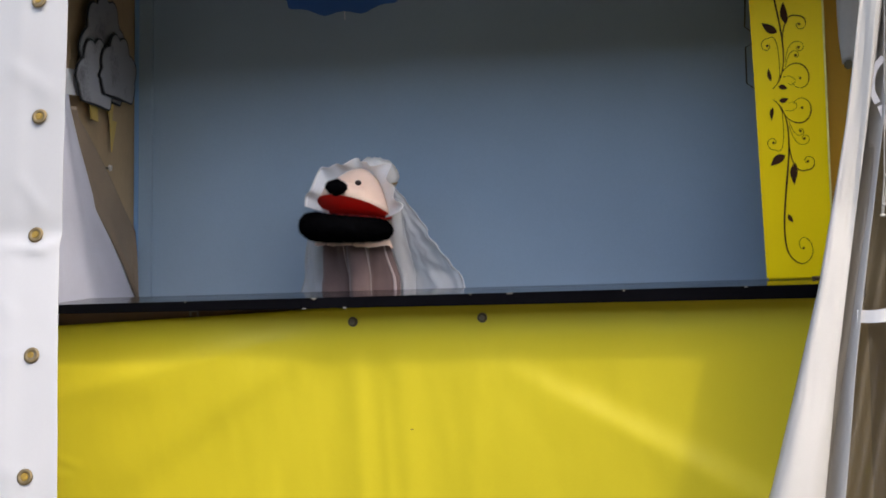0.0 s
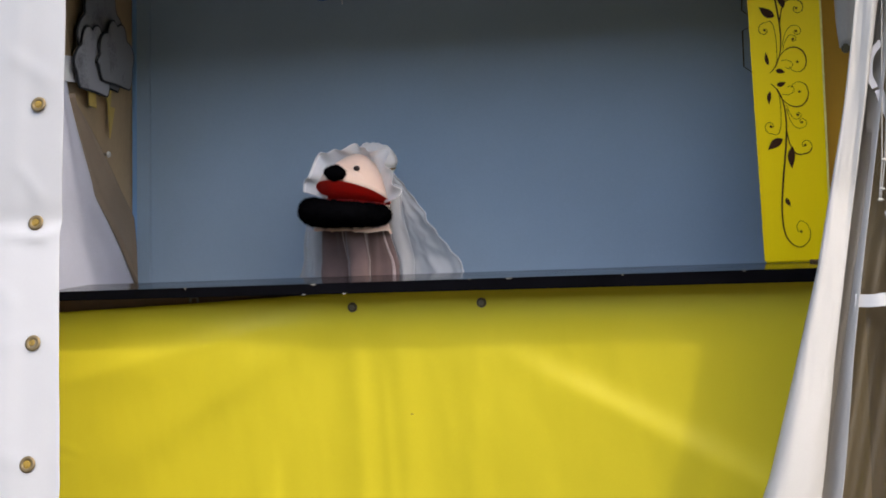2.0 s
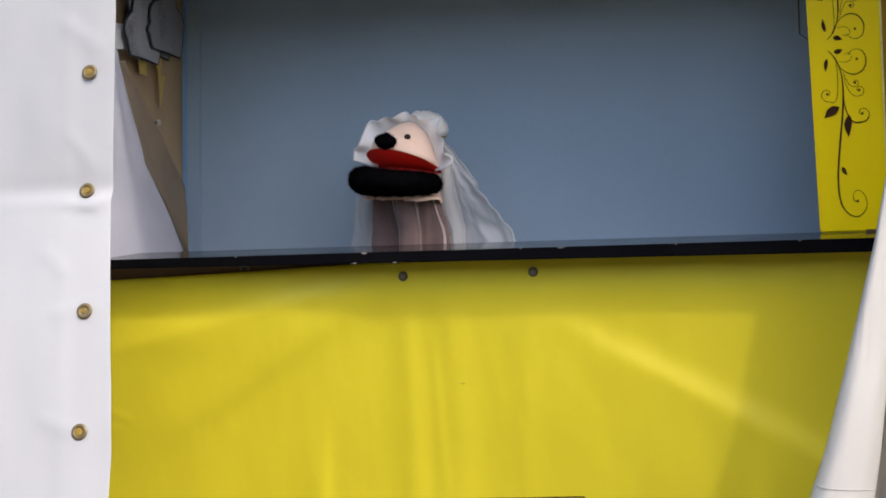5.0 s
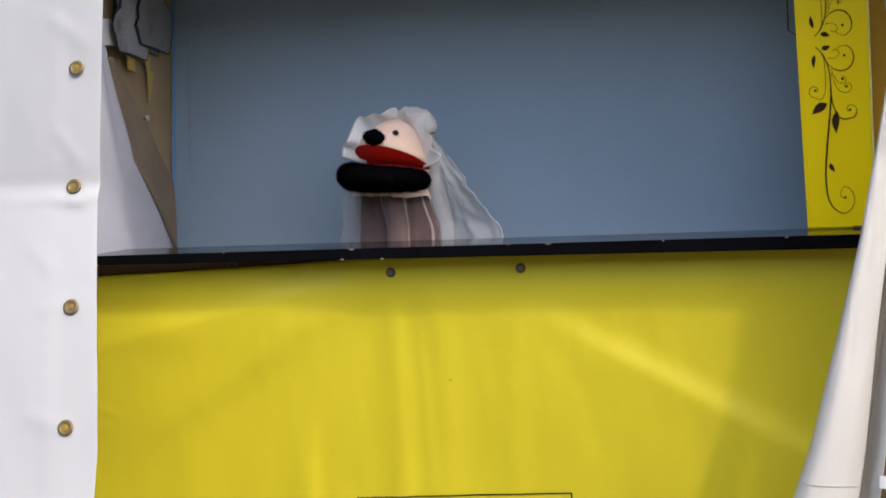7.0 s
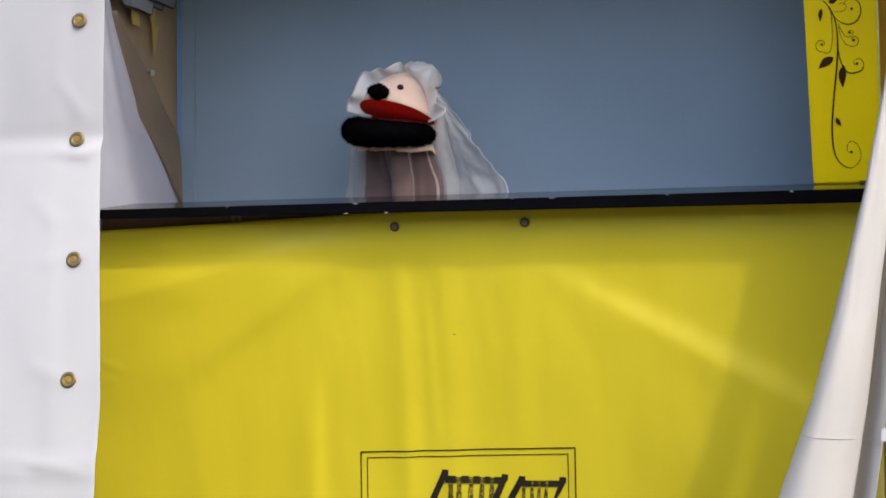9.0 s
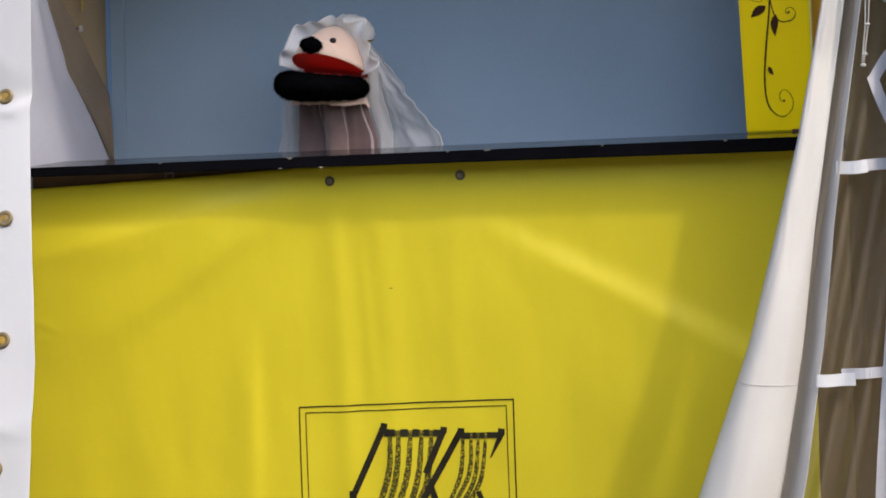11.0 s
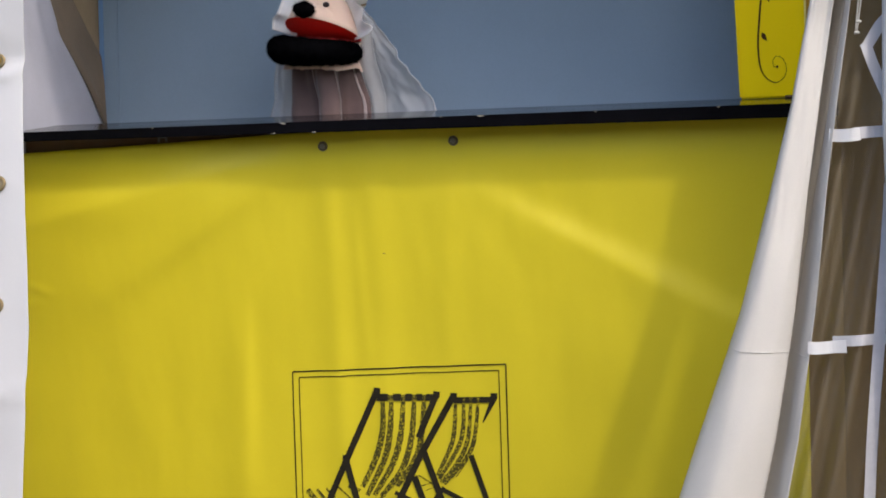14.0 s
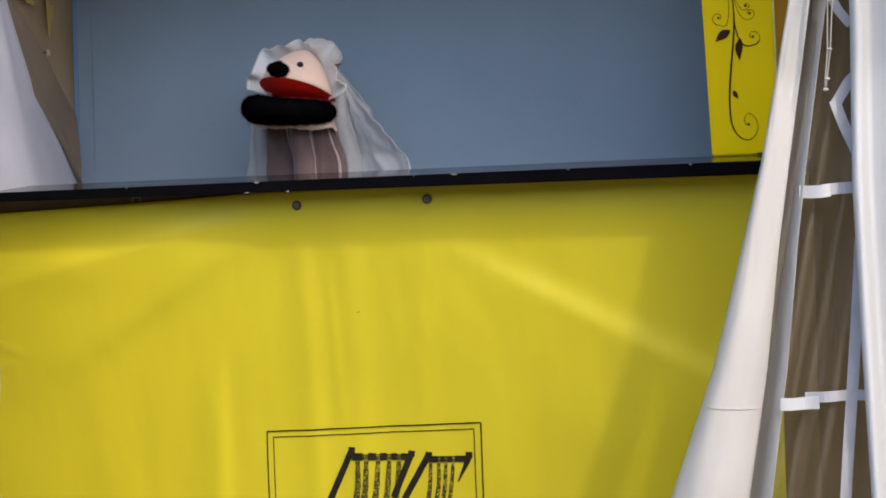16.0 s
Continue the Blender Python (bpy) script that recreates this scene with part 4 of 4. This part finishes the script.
    # the veil: a thin sheet from the crown that billows out to one side
    def veil(u, v):
        inner = Vector((0.046 + 0.020 * v, 0.034 + 0.010 * v, 0.176 - 0.250 * v))
        b0, b1, b2 = Vector((0.056, 0.026, 0.196)), Vector((0.128, 0.040, 0.135)), Vector((0.195, 0.062, -0.040))
        outer = b0 * (1 - v) ** 2 + b1 * 2 * v * (1 - v) + b2 * v * v
        outer += Vector((0.005 * noise.noise((v * 9, 0.3, 1.0)) + 0.0022 * math.sin(46 * v), 0, 0)) * min(1, 5 * v)
        p = inner.lerp(outer, u ** 0.9)
        fold = (0.012 * abs(noise.noise((u * 2.2 + v, v * 2.4, 0.2))) + 0.006 * abs(noise.noise((u * 4.5, v * 4 - u, 2.2))) + 0.0015 * noise.noise((u * 12, v * 12, 5.2)) - 0.004) * min(1.0, 3 * v)
        p.y += fold
        p.x += 0.25 * fold
        return p
    slab(veil, 44, 44, 0.0005, bm, mi=VE)

    def veil_hem(u, v):
        return Vector(veil(0.972 + 0.028 * u, 0.02 + 0.98 * v)) + Vector((0.0008, -0.0012, 0))
    slab(veil_hem, 2, 44, 0.0005, bm, mi=NE)

    def side_fall(u, v):
        """The gathered length beside the ear, straight down behind the board."""
        x = 0.052 + 0.034 * u + (0.006 + 0.012 * u) * v + 0.003 * math.sin(9 * v + 4 * u)
        return (x, 0.018 + 0.012 * math.sin(7 * u + 1.0) * (0.4 + 0.6 * v) + 0.004 * noise.noise((u * 5, v * 6, 3)), 0.176 - 0.012 * u - 0.25 * v)
    slab(side_fall, 26, 30, 0.0005, bm, mi=VE)

    def far_fall(u, v):
        """The other side's length, behind the dress."""
        x = -0.052 - 0.048 * u - 0.075 * v * (0.2 + 0.8 * u) + 0.004 * math.sin(8 * v + 3 * u)
        return (x, 0.030 + 0.010 * math.sin(8 * u + 2 * v) + 0.005 * noise.noise((u * 5, v * 6, 8)), 0.150 - 0.030 * u - 0.23 * v)
    slab(far_fall, 26, 30, 0.0005, bm, mi=VE)
    slab(lambda u, v: Vector(far_fall(0.2 + 0.5 * u, v)) + Vector((0, 0.008, 0)), 20, 30, 0.0005, bm, mi=VE)
    # the head leans to one side and out over the board
    for v in bm.verts:
        k = max(0.0, min(1.0, (v.co.z - 0.02) / 0.09)) * radians(6)
        x, z = v.co.x, v.co.z - 0.06
        if k:
            v.co.y -= 0.030 * k / radians(6)
            v.co.x, v.co.z = x * math.cos(k) + z * math.sin(k), 0.06 + z * math.cos(k) - x * math.sin(k)
    ob = mesh_ob("hand_puppet", bm, (M_PEACH, M_RED, M_FUR, M_EYE, M_DRESS, M_LACE, M_VEIL, M_CORD, M_TRIM_MAUVE, M_NET))
    return tagged(ob, "plush hand puppet in white veil and mauve velvet dress behind board", "puppet")


doll = puppet()
doll.matrix_world = pose(-0.214, 0.236, 1.262, 0, 0, -12) @ Matrix.Diagonal((1.09, 1.06, 1.04, 1))
